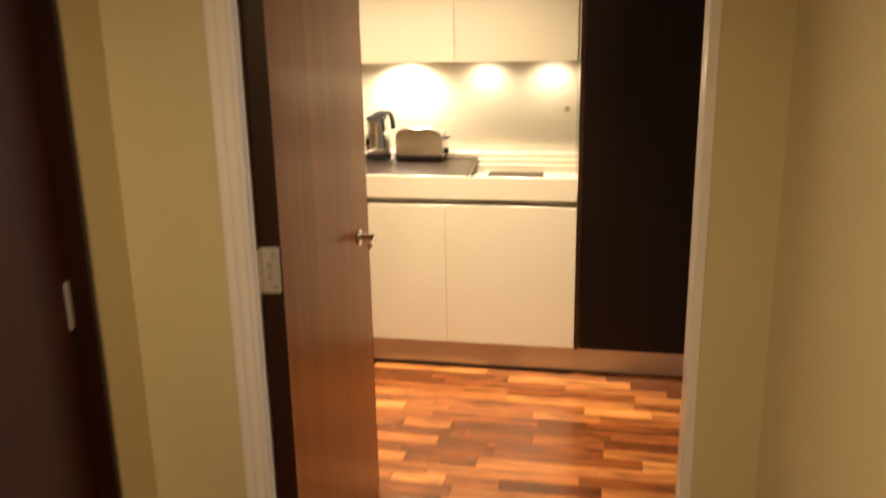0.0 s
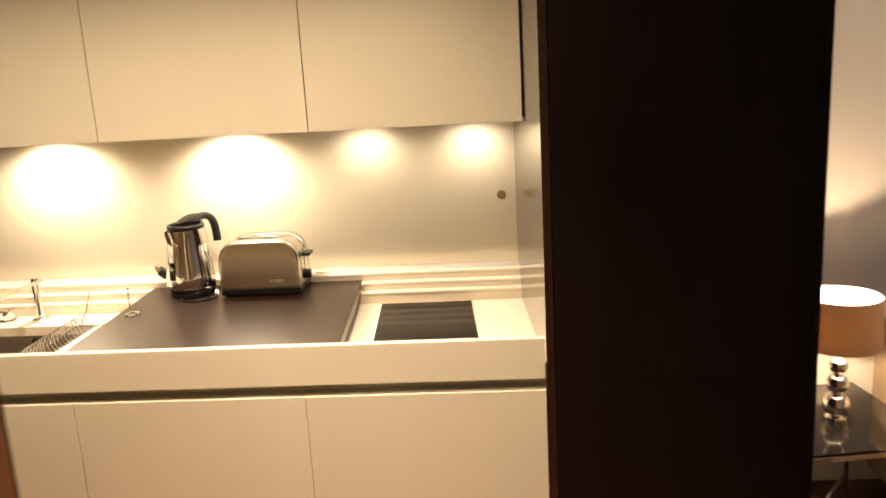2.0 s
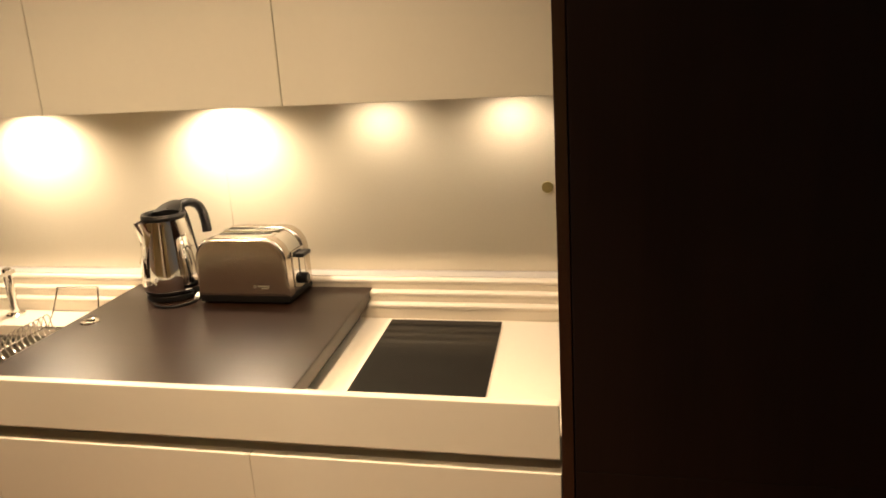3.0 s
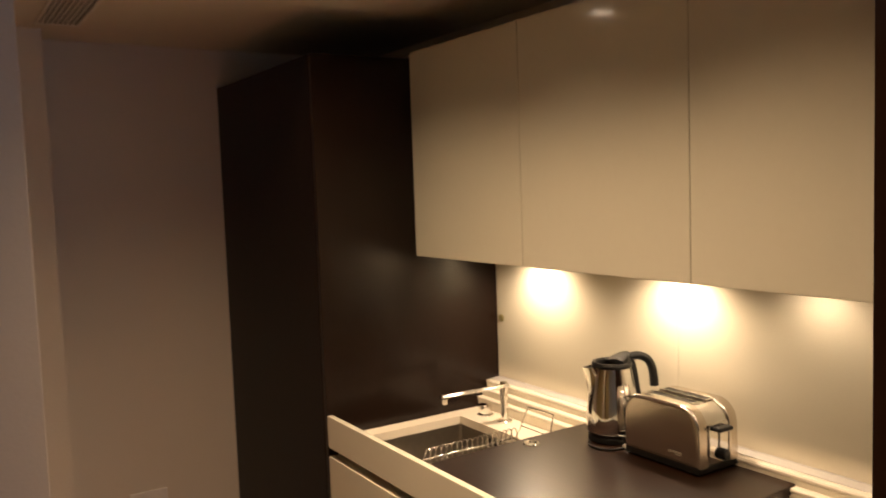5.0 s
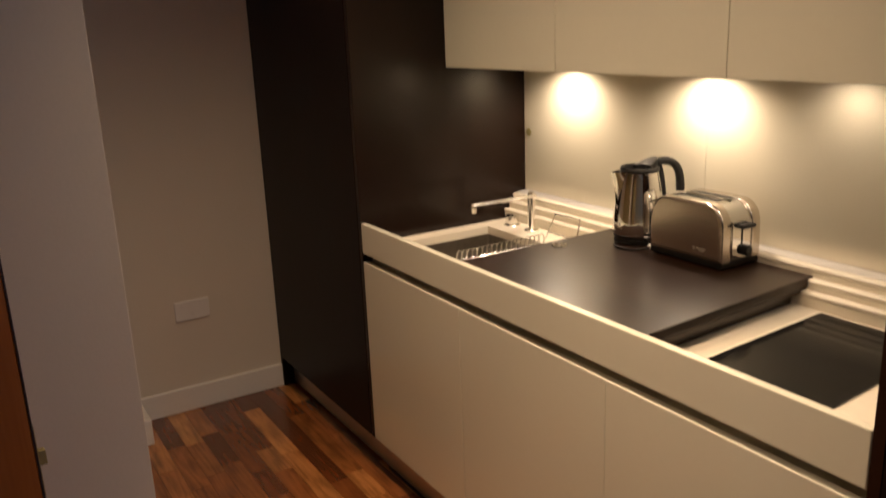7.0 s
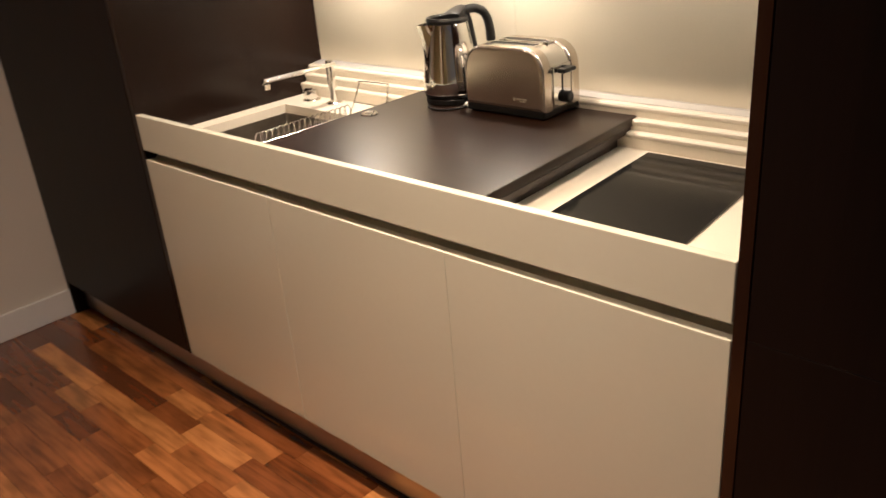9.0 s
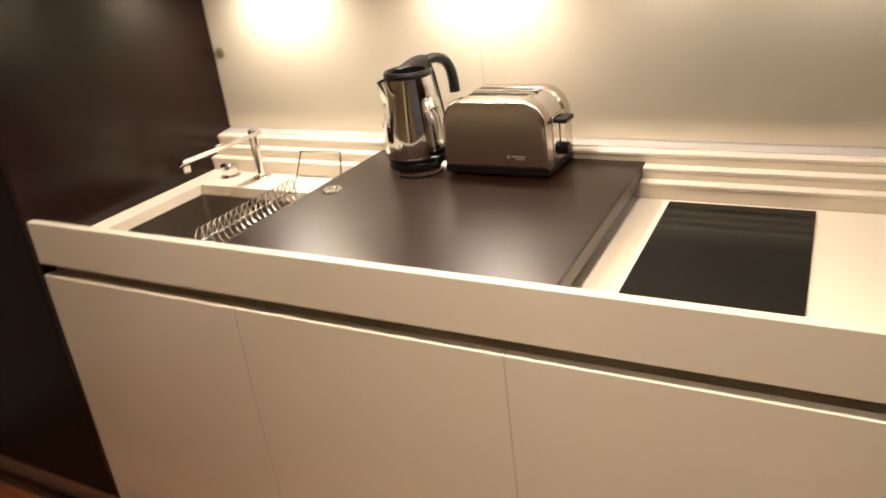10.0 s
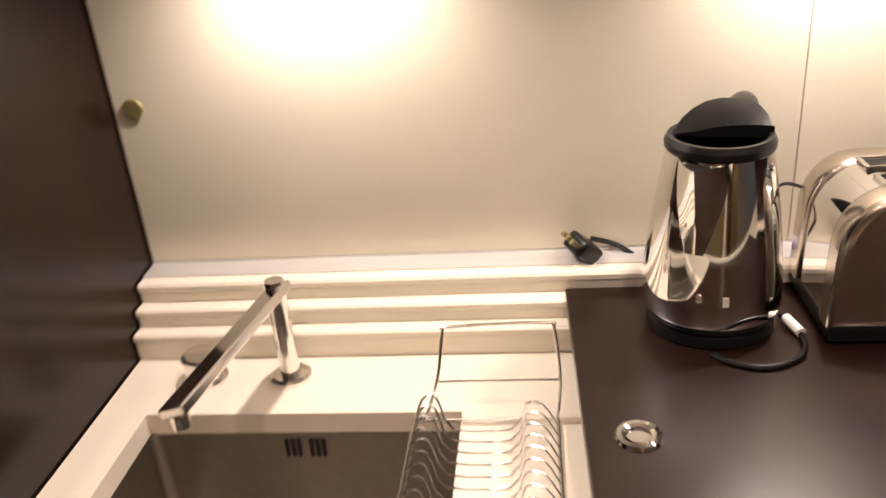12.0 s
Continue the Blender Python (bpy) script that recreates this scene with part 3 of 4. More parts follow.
part("glass", tapered((0.455, 0.745, 0.07), (0.424, 0.706, 0.578), WZ + 0.0005, WZ + 0.005), HOBGLASS, hb)

# ---- kitchen: backsplash and wall cabinets ----
for a, b in ((-0.899, -0.0470), (-0.0462, 0.899)):
    struct("backsplash_panel", box(a, b, BACK - 0.014, BACK - 0.003, 0.9685, 1.47, 0.001), GLASSBACK, "greige back-painted glass splashback panel", "backsplash")
struct("backsplash_trim", extrude([(0.660, 0.9615), (0.660, 0.9632), (BACK - 0.0145, 0.9655), (BACK - 0.0145, 0.968), (BACK - 0.0045, 0.968), (BACK - 0.0045, 0.9615)], "x", -0.899, 0.899), ALU, "thin aluminium trim below the splashback", "trim")
for x in (-0.872, 0.814):
    single("splashback_fixing", lathe([(0, 0), (0.014, 0), (0.0145, -0.002), (0.0125, -0.004), (0, -0.0045)], at=(x, BACK - 0.0141, 1.186), m=pose(0, 0, 0, -90), steps=28), BRASS, "round olive-brass fixing cap on the splashback", "fixing", "splashback fixings")
UF, UB, UT = 0.36, 1.442, 2.126
UX = (-0.9, -0.311, 0.287, 0.877)
for a, b in zip(UX, UX[1:]):
    u = thing("wall_cabinet", ((a + b) / 2, 0.53, UB), "handleless cream gloss wall cabinet above the splashback", "cabinet", "wall cabinets")
    part("body", box(a + 0.001, b - 0.001, UF + 0.021, BACK - 0.004, UB + 0.006, UT - 0.002), CARCASS, u)
    part("door", box(a + 0.0013, b - 0.0013, UF, UF + 0.02, UB - 0.004, UT, 0.0015, 3), LACQUER, u)
for x, p in UNDER:
    l = thing("under_cabinet_light", (x, 0.605, UB), "small round recessed light under the wall cabinet", "lamp", "under-cabinet lights")
    part("rim", lathe([(0.027, 0.006), (0.034, 0.006), (0.035, 0.002), (0.030, 0.0), (0.027, 0.002)], at=(x, 0.605, UB), steps=32), ALU, l)
    part("lens", lathe([(0, 0.005), (0.028, 0.005)], at=(x, 0.605, UB), steps=28), UNDERFACE, l)

# ---- ceiling fittings ----
# the last two fittings are unseen, added to go with the two fill spots
for i, (x, y) in enumerate((*DOWN, *HALL, (0.95, -1.05), (2.35, 0.10))):
    l = thing("downlight", (x, y, CEIL), "round recessed ceiling downlight, switched on", "lamp", "ceiling downlights")
    part("rim", lathe([(0.034, -0.001), (0.036, -0.006), (0.044, -0.005), (0.046, 0.0)], at=(x, y, CEIL), steps=36), TRIM, l)
    part("lens", lathe([(0, -0.003), (0.035, -0.003)], at=(x, y, CEIL), steps=32), SPOTFACE, l)
gr = thing("air_vent", (-0.85, -0.635, CEIL), "long linear air-conditioning grille in the ceiling", "air vent")
GX0, GX1, GY0, GY1 = -1.53, -0.25, -0.705, -0.565
fr = box(GX0, GX1, GY0, GY0 + 0.012, CEIL - 0.006, CEIL - 0.0005)
box(GX0, GX1, GY1 - 0.012, GY1, CEIL - 0.006, CEIL - 0.0005, bm=fr)
box(GX0, GX0 + 0.012, GY0 + 0.012, GY1 - 0.012, CEIL - 0.006, CEIL - 0.0005, bm=fr)
box(GX1 - 0.012, GX1, GY0 + 0.012, GY1 - 0.012, CEIL - 0.006, CEIL - 0.0005, bm=fr)
part("frame", fr, TRIM, gr)
part("backing", box(GX0 + 0.012, GX1 - 0.012, GY0 + 0.012, GY1 - 0.012, CEIL - 0.0015, CEIL - 0.0005), BLACK, gr)
for k in range(7):
    y = GY0 + 0.022 + k * 0.0152
    part("slat", box(GX0 + 0.012, GX1 - 0.012, y - 0.0035, y + 0.0035, CEIL - 0.006, CEIL - 0.0016), TRIM, gr)

# power socket
so = thing("power_socket", (-1.85, -0.37, 0.45), "white double power socket low on the wall", "socket")
part("plate", box(-1.85, -1.841, -0.443, -0.297, 0.407, 0.493, 0.003), SOCKETW, so)
for y in (-0.41, -0.33):
    part("switch", box(-1.842, -1.838, y - 0.006, y + 0.006, 0.468, 0.484, 0.001), SOCKETW, so)

# ---- things on the cover ----
KX, KY, KZ = -0.170, 0.560, 0.937
kt = thing("electric_kettle", (KX, KY, KZ), "polished steel electric kettle with black handle and lid", "kettle")
part("power_base", lathe([(0, 0), (0.069, 0), (0.071, 0.003), (0.0705, 0.014), (0.068, 0.018), (0, 0.018)], at=(KX, KY, KZ), steps=48), BLACK, kt, "black plastic power base")
prof = [(0.0, 0.027), (0.0752, 0.027), (0.0766, 0.031), (0.0755, 0.060), (0.0715, 0.10), (0.0660, 0.14), (0.0593, 0.18), (0.0550, 0.202), (0.0535, 0.206), (0.05, 0.207)]
part("body", lathe(prof, at=(KX, KY, KZ), steps=72), CHROME, kt, "mirror-polished steel")
part("lower_band", lathe([(0.064, 0.0185), (0.0725, 0.020), (0.0752, 0.0275), (0.0757, 0.031)], at=(KX, KY, KZ), steps=64), BLACK, kt)
km = Matrix.Translation((KX, KY, KZ)) @ pose(0, 0, 0, 0, 0, 62)


rim = lathe([(0.0540, 0.201), (0.0568, 0.205), (0.0572, 0.211), (0.054, 0.217), (0.049, 0.217), (0.0465, 0.212), (0.046, 0.172), (0.0, 0.170)], at=(KX, KY, KZ), steps=56)
part("rim", rim, BLACK, kt, "black plastic rim")
# lid: a plate that rises from the middle of the well towards the handle
ld = bmesh.new()
top, low = [], []
for i in range(13):
    a = radians(-104 + 208 * i / 12)
    rowt, rowl = [], []
    for k in range(5):
        r = 0.050 * k / 4
        x, y = r * math.cos(a), r * math.sin(a)
        x = max(x, 0.006 - 0.25 * y)
        z = 0.217 + 0.023 * max(0.0, min(1.0, x / 0.045)) ** 0.8 - 0.005 * (y / 0.050) ** 2
        rowt.append(ld.verts.new((x, y, z)))
        rowl.append(ld.verts.new((x, y, 0.2105)))
    top.append(rowt)
    low.append(rowl)
for i in range(12):
    for k in range(4):
        ld.faces.new((top[i][k], top[i][k + 1], top[i + 1][k + 1], top[i + 1][k]))
    ld.faces.new((top[i][4], low[i][4], low[i + 1][4], top[i + 1][4]))
for i in (0, 12):
    for k in range(4):
        ld.faces.new((top[i][k], low[i][k], low[i][k + 1], top[i][k + 1]))
bmesh.ops.remove_doubles(ld, verts=ld.verts, dist=1e-5)
part("lid", placed(ld, km), BLACK, kt, "raised black plastic lid")
hp = smooth_path([(r, 0, z) for r, z in ((0.040, 0.222), (0.056, 0.227), (0.080, 0.228), (0.102, 0.218), (0.115, 0.199), (0.121, 0.172), (0.123, 0.142))], 6)
handle = placed(tube(hp, 0.013, 16, flat=0.9), km)
part("handle", handle, BLACK, kt, "curved black plastic handle")
part("handle_back", placed(tube(smooth_path([(r, 0, z) for r, z in ((0.054, 0.222), (0.062, 0.200), (0.068, 0.17), (0.074, 0.13), (0.079, 0.095), (0.080, 0.07))], 6), 0.0085, 12), km), BLACK, kt)
spt = bmesh.new()
tip_l = []
for z, out, body_r, wide in ((0.110, 0.0, 0.0702, 8), (0.135, 0.004, 0.0668, 15), (0.160, 0.0115, 0.0627, 22), (0.185, 0.0215, 0.0584, 27), (0.2030, 0.0295, 0.0546, 30)):
    pts = []
    for k in range(13):
        u = k / 6 - 1
        r = body_r + 0.0006 + out * (1 - abs(u)) ** 1.15
        a = math.pi + radians(wide) * u
        pts.append(spt.verts.new((r * math.cos(a), r * math.sin(a), z)))
    tip_l.append(pts)
for a, b in zip(tip_l, tip_l[1:]):
    for k in range(12):
        spt.faces.new((a[k], a[k + 1], b[k + 1], b[k]))
part("spout", placed(spt, km), CHROME, kt)
# flat black plate stands for the shade inside the open spout
throat = extrude([(-0.046, -0.026), (-0.057, -0.019), (-0.069, -0.009), (-0.080, 0.0), (-0.069, 0.009), (-0.057, 0.019), (-0.046, 0.026)], "z", 0.1985, 0.1998)
part("spout_throat", placed(throat, km), BLACK, kt)
part("logo_mark", box(KX - 0.003, KX + 0.003, KY - 0.0768, KY - 0.0752, KZ + 0.056, KZ + 0.066), SOCKETW, kt, "small pale maker's mark")

# a touch taller than its profile
for ob in kt.children:
    ob.data.transform(Matrix.Translation((0, 0, KZ)) @ Matrix.Diagonal((1, 1, 1.035, 1)) @ Matrix.Translation((0, 0, -KZ)))

# cable round the kettle foot and its plug
cable = tube(smooth_path([(KX + 0.078, KY - 0.010, 0.945), (KX + 0.090, KY - 0.050, 0.941), (KX + 0.078, KY - 0.088, 0.9405), (KX + 0.040, KY - 0.108, 0.9405), (KX + 0.005, KY - 0.098, 0.9405), (KX - 0.012, KY - 0.080, 0.9405)], 8), 0.0035, 8)
kc = thing("kettle_cable", (KX, KY - 0.09, 0.937), "thin black kettle cable looped on the board", "cable")
part("cord", cable, BLACK, kc)
part("sleeve", tube([(KX + 0.081, KY - 0.018, 0.9462), (KX + 0.090, KY - 0.046, 0.9432)], 0.006, 10), SOCKETW, kc, "pale grey cable sleeve")
lead = tube(smooth_path([(KX + 0.03, KY + 0.085, 0.94), (KX - 0.03, 0.665, 0.942), (KX - 0.09, 0.690, 0.972), (KX - 0.125, 0.688, 0.985)], 8), 0.0035, 8)
pl = thing("power_plug", (-0.31, 0.675, 0.966), "black power plug lying on the stepped ledge", "plug")
ph = box(-0.019, 0.019, -0.019, 0.019, -0.012, 0.012, 0.005, 3)
bmesh.ops.transform(ph, matrix=pose(-0.306, 0.672, 0.979, 12, 40, 35), verts=ph.verts)
part("housing", ph, BLACK, pl)
part("lead", lead, BLACK, pl)
pins = None
for k in (-0.011, 0.0, 0.011):
    pins = box(-0.034, -0.019, k - 0.0025, k + 0.0025, -0.002, 0.004, bm=pins)
bmesh.ops.transform(pins, matrix=pose(-0.306, 0.672, 0.979, 12, 40, 35), verts=pins.verts)
part("pin", pins, BRASS, pl, "brass pins")

# toaster
TX0, TX1, TY0, TY1, TZ = -0.060, 0.192, 0.492, 0.648, 0.937
ts = thing("toaster", ((TX0 + TX1) / 2, 0.57, TZ), "brushed steel two-slot toaster with black base", "toaster")


def arch_outline(inset, foot):
    x0, x1, r = TX0 + inset, TX1 - inset, 0.056
    pts = [(x0, TZ + foot), (x0 + 0.001, TZ + 0.08)]
    for k in range(11):
        a = radians(180 - 9 * k)
        pts.append((x0 + 0.002 + r + r * math.cos(a), TZ + 0.110 - inset + (r + 0.006) * math.sin(a)))
    for k in range(11):
        a = radians(90 - 9 * k)
        pts.append((x1 - 0.002 - r + r * math.cos(a), TZ + 0.110 - inset + (r + 0.006) * math.sin(a)))
    return pts + [(x1 - 0.001, TZ + 0.08), (x1, TZ + foot)]


def shell(y0, y1, inset, bevel):
    b = extrude(arch_outline(inset, 0.020), "y", y0, y1)
    bmesh.ops.recalc_face_normals(b, faces=b.faces)
    bmesh.ops.bevel(b, geom=[e for e in b.edges if abs(e.verts[0].co.y - e.verts[1].co.y) < 1e-6], offset=bevel, segments=4, affect="EDGES", profile=0.5)
    return b


part("front_shell", shell(TY0, TY0 + 0.042, 0.0, 0.010), STEEL, ts, "brushed stainless steel shell")
part("back_shell", shell(TY1 - 0.042, TY1, 0.0, 0.010), STEEL, ts, "brushed stainless steel shell")
part("body", extrude(arch_outline(0.004, 0.020), "y", TY0 + 0.036, TY1 - 0.036), CHROME, ts, "polished steel middle section")
part("base", box(TX0 + 0.002, TX1 - 0.002, TY0 + 0.003, TY1 - 0.003, TZ + 0.004, TZ + 0.024, 0.004), BLACK, ts)
TT = TZ + 0.168
for y in (0.543, 0.597):
    part("slot", box(TX0 + 0.055, TX1 - 0.055, y - 0.013, y + 0.013, TT - 0.03, TT + 0.0015, 0.0008), BLACK, ts, "dark bread slot")
    rim = box(TX0 + 0.049, TX1 - 0.049, y - 0.017, y - 0.0135, TT - 0.004, TT + 0.004, 0.001)
    box(TX0 + 0.049, TX1 - 0.049, y + 0.0135, y + 0.017, TT - 0.004, TT + 0.004, 0.001, bm=rim)
    box(TX0 + 0.049, TX0 + 0.0545, y - 0.0135, y + 0.0135, TT - 0.004, TT + 0.004, 0.001, bm=rim)
    box(TX1 - 0.0545, TX1 - 0.049, y - 0.0135, y + 0.0135, TT - 0.004, TT + 0.004, 0.001, bm=rim)
    part("slot_rim", rim, CHROME, ts)
part("end_plate", box(TX1 - 0.006, TX1 - 0.001, TY0 + 0.043, TY1 - 0.043, TZ + 0.024, TZ + 0.125, 0.001), CHROME, ts, "polished end plate")
part("lever_slot", box(TX1 - 0.0012, TX1 - 0.0004, 0.567, 0.573, TZ + 0.055, TZ + 0.122), BLACK, ts)
part("lever", box(TX1 - 0.001, TX1 + 0.024, 0.545, 0.595, TZ + 0.108, TZ + 0.119, 0.004, 3), BLACK, ts)
part("browning_dial", lathe([(0.0145, 0), (0.0145, 0.013), (0.011, 0.016), (0, 0.016)], at=(TX1 - 0.001, 0.583, TZ + 0.044), m=pose(0, 0, 0, 0, 90, 0), steps=24), BLACK, ts)
mark = box(0.098, 0.104, TY0 - 0.0006, TY0 + 0.0005, TZ + 0.044, TZ + 0.051)
box(0.108, 0.140, TY0 - 0.0006, TY0 + 0.0005, TZ + 0.047, TZ + 0.0505, bm=mark)
box(0.118, 0.137, TY0 - 0.0006, TY0 + 0.0005, TZ + 0.042, TZ + 0.0445, bm=mark)
part("logo_mark", mark, SHADOWGAP, ts, "small dark maker's mark")
for x in (TX0 + 0.02, TX1 - 0.02):
    for y in (TY0 + 0.02, TY1 - 0.02):
        part("foot", lathe([(0, 0), (0.008, 0), (0.008, 0.0045), (0, 0.0045)], at=(x, y, TZ), steps=12), BLACK, ts)

tc = thing("toaster_cable", (-0.075, 0.66, TZ), "thin black toaster cable hanging behind the kettle", "cable")
part("cord", tube(smooth_path([(TX0 + 0.012, 0.640, TZ + 0.125), (TX0 - 0.012, 0.662, TZ + 0.122), (TX0 - 0.030, 0.672, TZ + 0.085), (TX0 - 0.022, 0.680, TZ + 0.045), (TX0 - 0.012, 0.684, TZ + 0.0315)], 8), 0.002, 8), BLACK, tc)
part("cable_end", tube([(TX0 - 0.022, 0.678, TZ + 0.0365), (TX0 - 0.002, 0.686, TZ + 0.0365)], 0.0085, 12), LILAC, tc, "pale lilac connector")

# dish rack
rk = thing("dish_rack", (-0.43, 0.28, WZ), "chrome wire dish rack resting over the sink edge", "dish rack")
RX0, RX1, RY0, RY1, RZ = -0.508, -0.348, 0.115, 0.455, 0.874
fr = tube([(RX0, RY0, RZ), (RX1, RY0, RZ), (RX1, RY1, RZ), (RX0, RY1, RZ)], 0.003, 8, closed=True)
part("frame", fr, WIRE, rk)
part("end_loop", tube(smooth_path([(RX0 + 0.012, RY1, RZ), (RX0 + 0.028, RY1 + 0.015, RZ + 0.045), (RX0 + 0.036, RY1 + 0.033, RZ + 0.094), (RX0 + 0.044, RY1 + 0.035, RZ + 0.101), (RX1 - 0.010, RY1 + 0.035, RZ + 0.104), (RX1 - 0.001, RY1 + 0.033, RZ + 0.097), (RX1 + 0.004, RY1 + 0.015, RZ + 0.045), (RX1, RY1, RZ)], 5), 0.002, 8), WIRE, rk)
part("cross_bar", tube([(RX0 + 0.027, RY1 + 0.015, RZ + 0.043), (RX1 + 0.004, RY1 + 0.015, RZ + 0.043)], 0.0016, 8), WIRE, rk)
for k in range(18):
    y = RY0 + 0.012 + k * (RY1 - RY0 - 0.024) / 17
    part("wire", tube(smooth_path([(RX0, y, RZ), (RX0 + 0.012, y + 0.004, RZ + 0.034), (RX0 + 0.028, y + 0.006, RZ + 0.036), (RX0 + 0.045, y, RZ - 0.002), (RX1 - 0.05, y, RZ - 0.002), (RX1 - 0.034, y + 0.006, RZ + 0.026), (RX1 - 0.016, y + 0.004, RZ + 0.026), (RX1, y, RZ)], 3), 0.0015, 6), WIRE, rk)

# ---- living room corner ----
tm = Matrix.Translation((1.83, 0.66, 0)) @ pose(0, 0, 0, 0, 0, 8)
tbn = thing("side_table", (1.83, 0.66, 0), "chrome side table with a black glass top", "table")
g = box(-0.25, 0.25, -0.25, 0.25, 0.402, 0.412, 0.002)
bmesh.ops.transform(g, matrix=tm, verts=g.verts)
part("tabletop", g, TABLEGLASS, tbn, "black glass top")
for sx in (-1, 1):
    for sy in (-1, 1):
        lg = box(sx * 0.24 - 0.008, sx * 0.24 + 0.008, sy * 0.24 - 0.008, sy * 0.24 + 0.008, 0, 0.40, 0.001)
        bmesh.ops.transform(lg, matrix=tm, verts=lg.verts)
        part("leg", lg, CHROME, tbn)
for a in ((-0.232, 0.232, -0.248, -0.232), (-0.232, 0.232, 0.232, 0.248), (-0.248, -0.232, -0.232, 0.232), (0.232, 0.248, -0.232, 0.232)):
    rl = box(*a, 0.384, 0.4015, 0.001)
    bmesh.ops.transform(rl, matrix=tm, verts=rl.verts)
    part("rail", rl, CHROME, tbn)
for sx in (-1, 1):
    st = tube([(sx * 0.235, -0.235, 0.06), (-sx * 0.235, 0.235, 0.06 + 0.012 * (sx + 1) / 2)], 0.006, 8)
    bmesh.ops.transform(st, matrix=tm, verts=st.verts)
    part("stretcher", st, CHROME, tbn, "crossed chrome stretcher bar")

LX, LY, LZ = 1.865, 0.64, 0.412
tl = thing("table_lamp", (LX, LY, LZ), "lit table lamp, chrome ball stem and taupe drum shade", "lamp")


def ball(z, r, n=12):
    return [(r * math.sin(math.pi * k / n), z - r * math.cos(math.pi * k / n)) for k in range(n + 1)]


part("base_plate", lathe([(0, 0), (0.034, 0), (0.034, 0.008), (0.015, 0.012), (0, 0.012)], at=(LX, LY, LZ), steps=36), CHROME, tl)
for z, r in ((0.050, 0.042), (0.122, 0.035), (0.184, 0.029)):
    part("ball", lathe(ball(z, r), at=(LX, LY, LZ), steps=36), CHROME, tl, "polished chrome ball")
part("neck", lathe([(0.008, 0.205), (0.008, 0.30), (0, 0.30)], at=(LX, LY, LZ), steps=16), CHROME, tl)
part("shade", lathe([(0.120, 0.254), (0.122, 0.254), (0.118, 0.417), (0.116, 0.417), (0.120, 0.254)], at=(LX, LY, LZ), steps=56), LINEN, tl, "taupe fabric drum shade")
part("shade_lining", lathe([(0.1185, 0.256), (0.1148, 0.416)], at=(LX, LY, LZ), steps=56), SHADEIN, tl)

sf = thing("sofa", (2.9, 0.45, 0), "taupe fabric sofa with a square arm", "sofa")
part("arm", box(2.115, 2.235, -0.05, 0.95, 0.08, 0.648, 0.014, 4), SOFA, sf)
part("arm", box(4.0, 4.14, -0.05, 0.95, 0.08, 0.648, 0.014, 4), SOFA, sf)
part("seat_base", box(2.236, 3.999, 0.0, 0.95, 0.08, 0.30, 0.02, 3), SOFA, sf)
part("seat_cushion", box(2.240, 3.13, -0.02, 0.60, 0.301, 0.45, 0.035, 4), SOFA, sf)
part("seat_cushion", box(3.135, 3.995, -0.02, 0.60, 0.301, 0.45, 0.035, 4), SOFA, sf)
part("backrest", box(2.236, 3.999, 0.83, 0.95, 0.301, 0.63, 0.04, 4), SOFA, sf)
for x in (2.2, 4.05):
    for y in (0.03, 0.87):
        part("foot", box(x - 0.025, x + 0.025, y - 0.025, y + 0.025, 0, 0.08, 0.003), BLACK, sf)


def pillow(w, h, d, m, seed):
    """A stuffed square cushion with pinched corners and soft creases."""
    b = bmesh.new()
    bmesh.ops.create_cube(b, size=1)
    bmesh.ops.subdivide_edges(b, edges=b.edges[:], cuts=11, use_grid_fill=True)
    for v in b.verts:
        x, y, z = 2 * v.co.x, 2 * v.co.y, 2 * v.co.z
        fat = max(0.0, (1 - x ** 4) * (1 - z ** 4)) ** 0.5
        v.co = (w / 2 * x * (1 - 0.05 * (1 - z * z)), d / 2 * y * (0.18 + 0.82 * fat), h / 2 * z * (1 - 0.05 * (1 - x * x)))
        v.co.y += 0.012 * noise.noise(Vector((v.co.x * 7 + seed, seed, v.co.z * 7)))
    return placed(b, m)


for x in (2.62, 3.56):
    part("back_cushion", pillow(0.78 if x < 3 else 0.84, 0.44, 0.22, pose(x + 0.005, 0.715, 0.672, -10, 0, 0), x), SOFA, sf, "plump taupe back cushion")
single("cushion", pillow(0.40, 0.36, 0.15, pose(2.56, 0.515, 0.612, -20, 0, 5), 4.0), PURPLE, "dark plum velvet cushion on the sofa", "cushion")

pic = thing("picture", (2.9, LIVING, 1.515), "abstract purple, red and orange canvas on the wall", "picture")
part("canvas", box(2.415, 3.4, LIVING - 0.035, LIVING - 0.001, 1.515, 2.12, 0.002), mat("canvas_back", (0.12, 0.05, 0.16), 0.7, vary=0.3, scale=5, fine=60), pic)


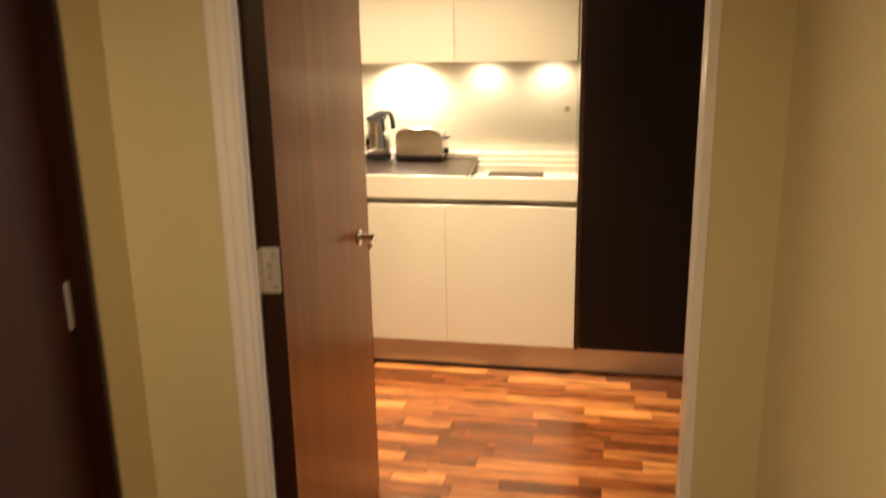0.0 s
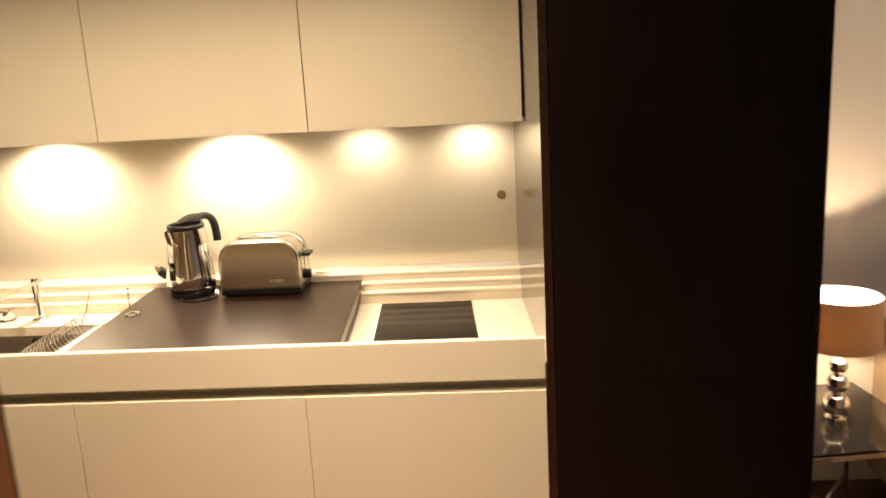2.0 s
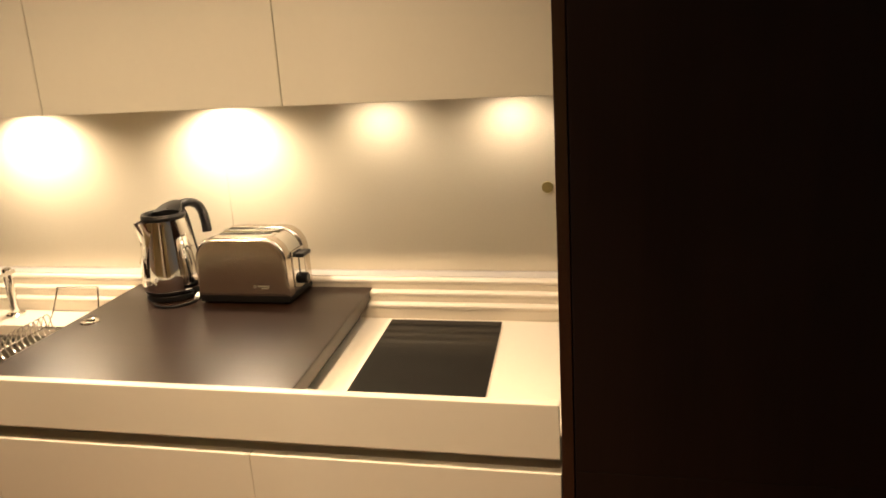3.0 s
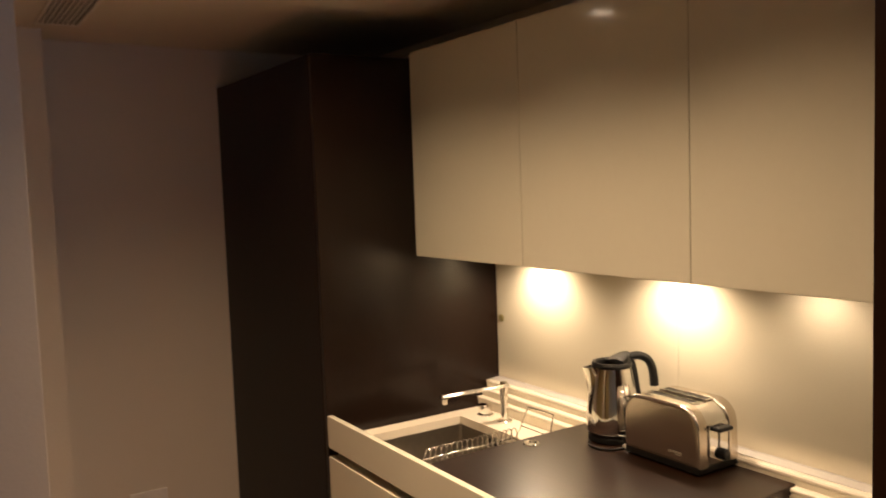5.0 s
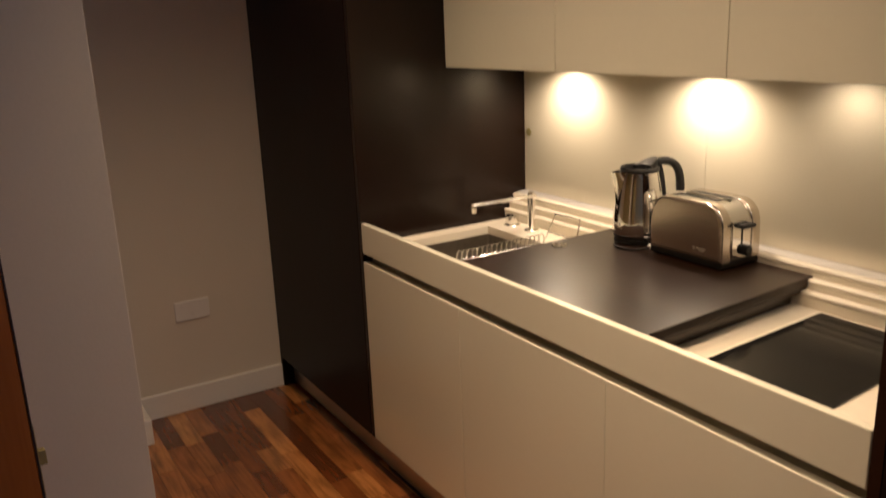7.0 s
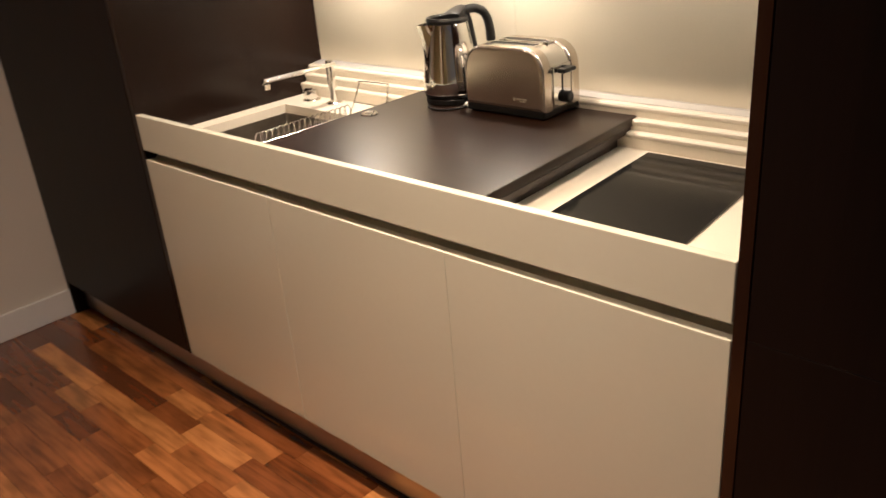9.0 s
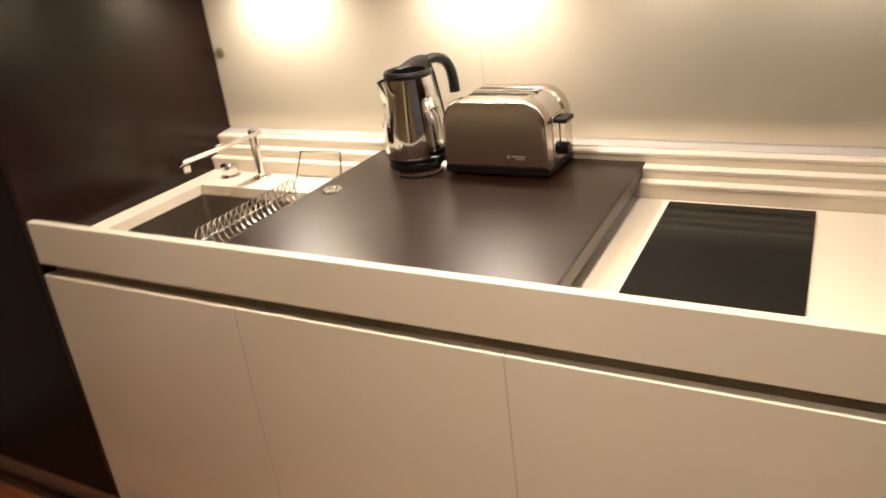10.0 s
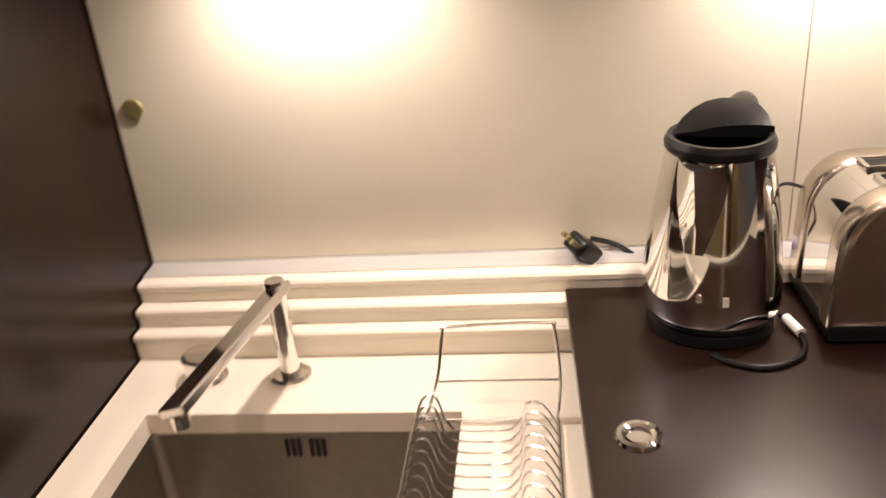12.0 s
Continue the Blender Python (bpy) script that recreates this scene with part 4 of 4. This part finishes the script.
def painting():
    m = bpy.data.materials.new("abstract_paint")
    m.use_nodes = True
    n, l = m.node_tree.nodes, m.node_tree.links
    co, ns, ramp = n.new("ShaderNodeTexCoord"), n.new("ShaderNodeTexNoise"), n.new("ShaderNodeValToRGB")
    ns.inputs["Scale"].default_value, ns.inputs["Detail"].default_value, ns.inputs["Distortion"].default_value = 4.5, 4, 0.8
    els = ramp.color_ramp.elements
    els[0].position, els[0].color = 0.3, (0.05, 0.02, 0.13, 1)
    els[1].position, els[1].color = 0.72, (0.7, 0.2, 0.06, 1)
    for p, c in ((0.45, (0.16, 0.07, 0.28, 1)), (0.53, (0.45, 0.25, 0.42, 1)), (0.6, (0.55, 0.05, 0.06, 1))):
        els.new(p).color = c
    l.new(co.outputs["Object"], ns.inputs[0])
    l.new(ns.outputs[0], ramp.inputs[0])
    l.new(ramp.outputs[0], n["Principled BSDF"].inputs["Base Color"])
    n["Principled BSDF"].inputs["Roughness"].default_value = 0.55
    return m


part("painted_face", box(2.418, 3.397, LIVING - 0.0375, LIVING - 0.0355, 1.518, 2.117), painting(), pic)

# ---- parquet strips ----
SW = 0.072
floor = bpy.data.objects["floor"]
rng = random.Random(7)
LENGTHS = (0.20, 0.28, 0.36, 0.45, 0.56)
strip_mesh = {}
for ln_ in LENGTHS:
    strip_mesh[ln_] = finish(box(0.0006, ln_ - 0.0006, 0.0005, SW - 0.0005, -0.012, 0.0, 0.0), PARQUET, "parquet_strip", False)
rest = []
row = 0
y = -4.999
while y < LIVING:
    # each room's own stretch of the strip
    if y < SOUTH - 0.04:
        west, east = 0.02, 1.34
    elif y < -1.99:
        west, east = 0.311, 1.197
    elif y < -0.67 - SW / 2:
        west, east = -1.63, 5.0
    elif y < BACK:
        west, east = -1.85, 5.0
    else:
        west, east = 1.56, 5.0
    x = west - rng.random() * 0.3
    while x < east - 0.004:
        ln_ = rng.choice(LENGTHS)
        x0, x1 = max(x, west), min(x + ln_, east)
        whole = x0 == x and x1 == x + ln_
        near = x < 1.7 and -2.0 < y < -0.05 and (x >= 0.1 or y > -0.95)
        if whole and near and row < 300:
            ob = new("parquet_strip", strip_mesh[ln_])
            ob.location = (x, y, 0.0)
            ob.parent = floor
            row += 1
        elif x1 - x0 > 0.004:
            rest.append((x0, y, x1 - x0))
        x += ln_
    y += SW
verts, faces = [], []
for x, y, ln_ in rest:
    b = len(verts)
    x0, x1, y0, y1 = x + 0.0006, x + ln_ - 0.0006, y + 0.0005, y + SW - 0.0005
    verts += [(x0, y0, -0.012), (x1, y0, -0.012), (x1, y1, -0.012), (x0, y1, -0.012), (x0, y0, 0), (x1, y0, 0), (x1, y1, 0), (x0, y1, 0)]
    faces += [[b + k for k in f] for f in ((4, 5, 6, 7), (0, 1, 5, 4), (1, 2, 6, 5), (2, 3, 7, 6), (3, 0, 4, 7))]
me = bpy.data.meshes.new("parquet_rest")
me.from_pydata(verts, [], faces)
me.materials.append(PARQUET)
far = new("parquet_strips_beyond", me)
far.parent = floor
far["kind"] = "stuff"
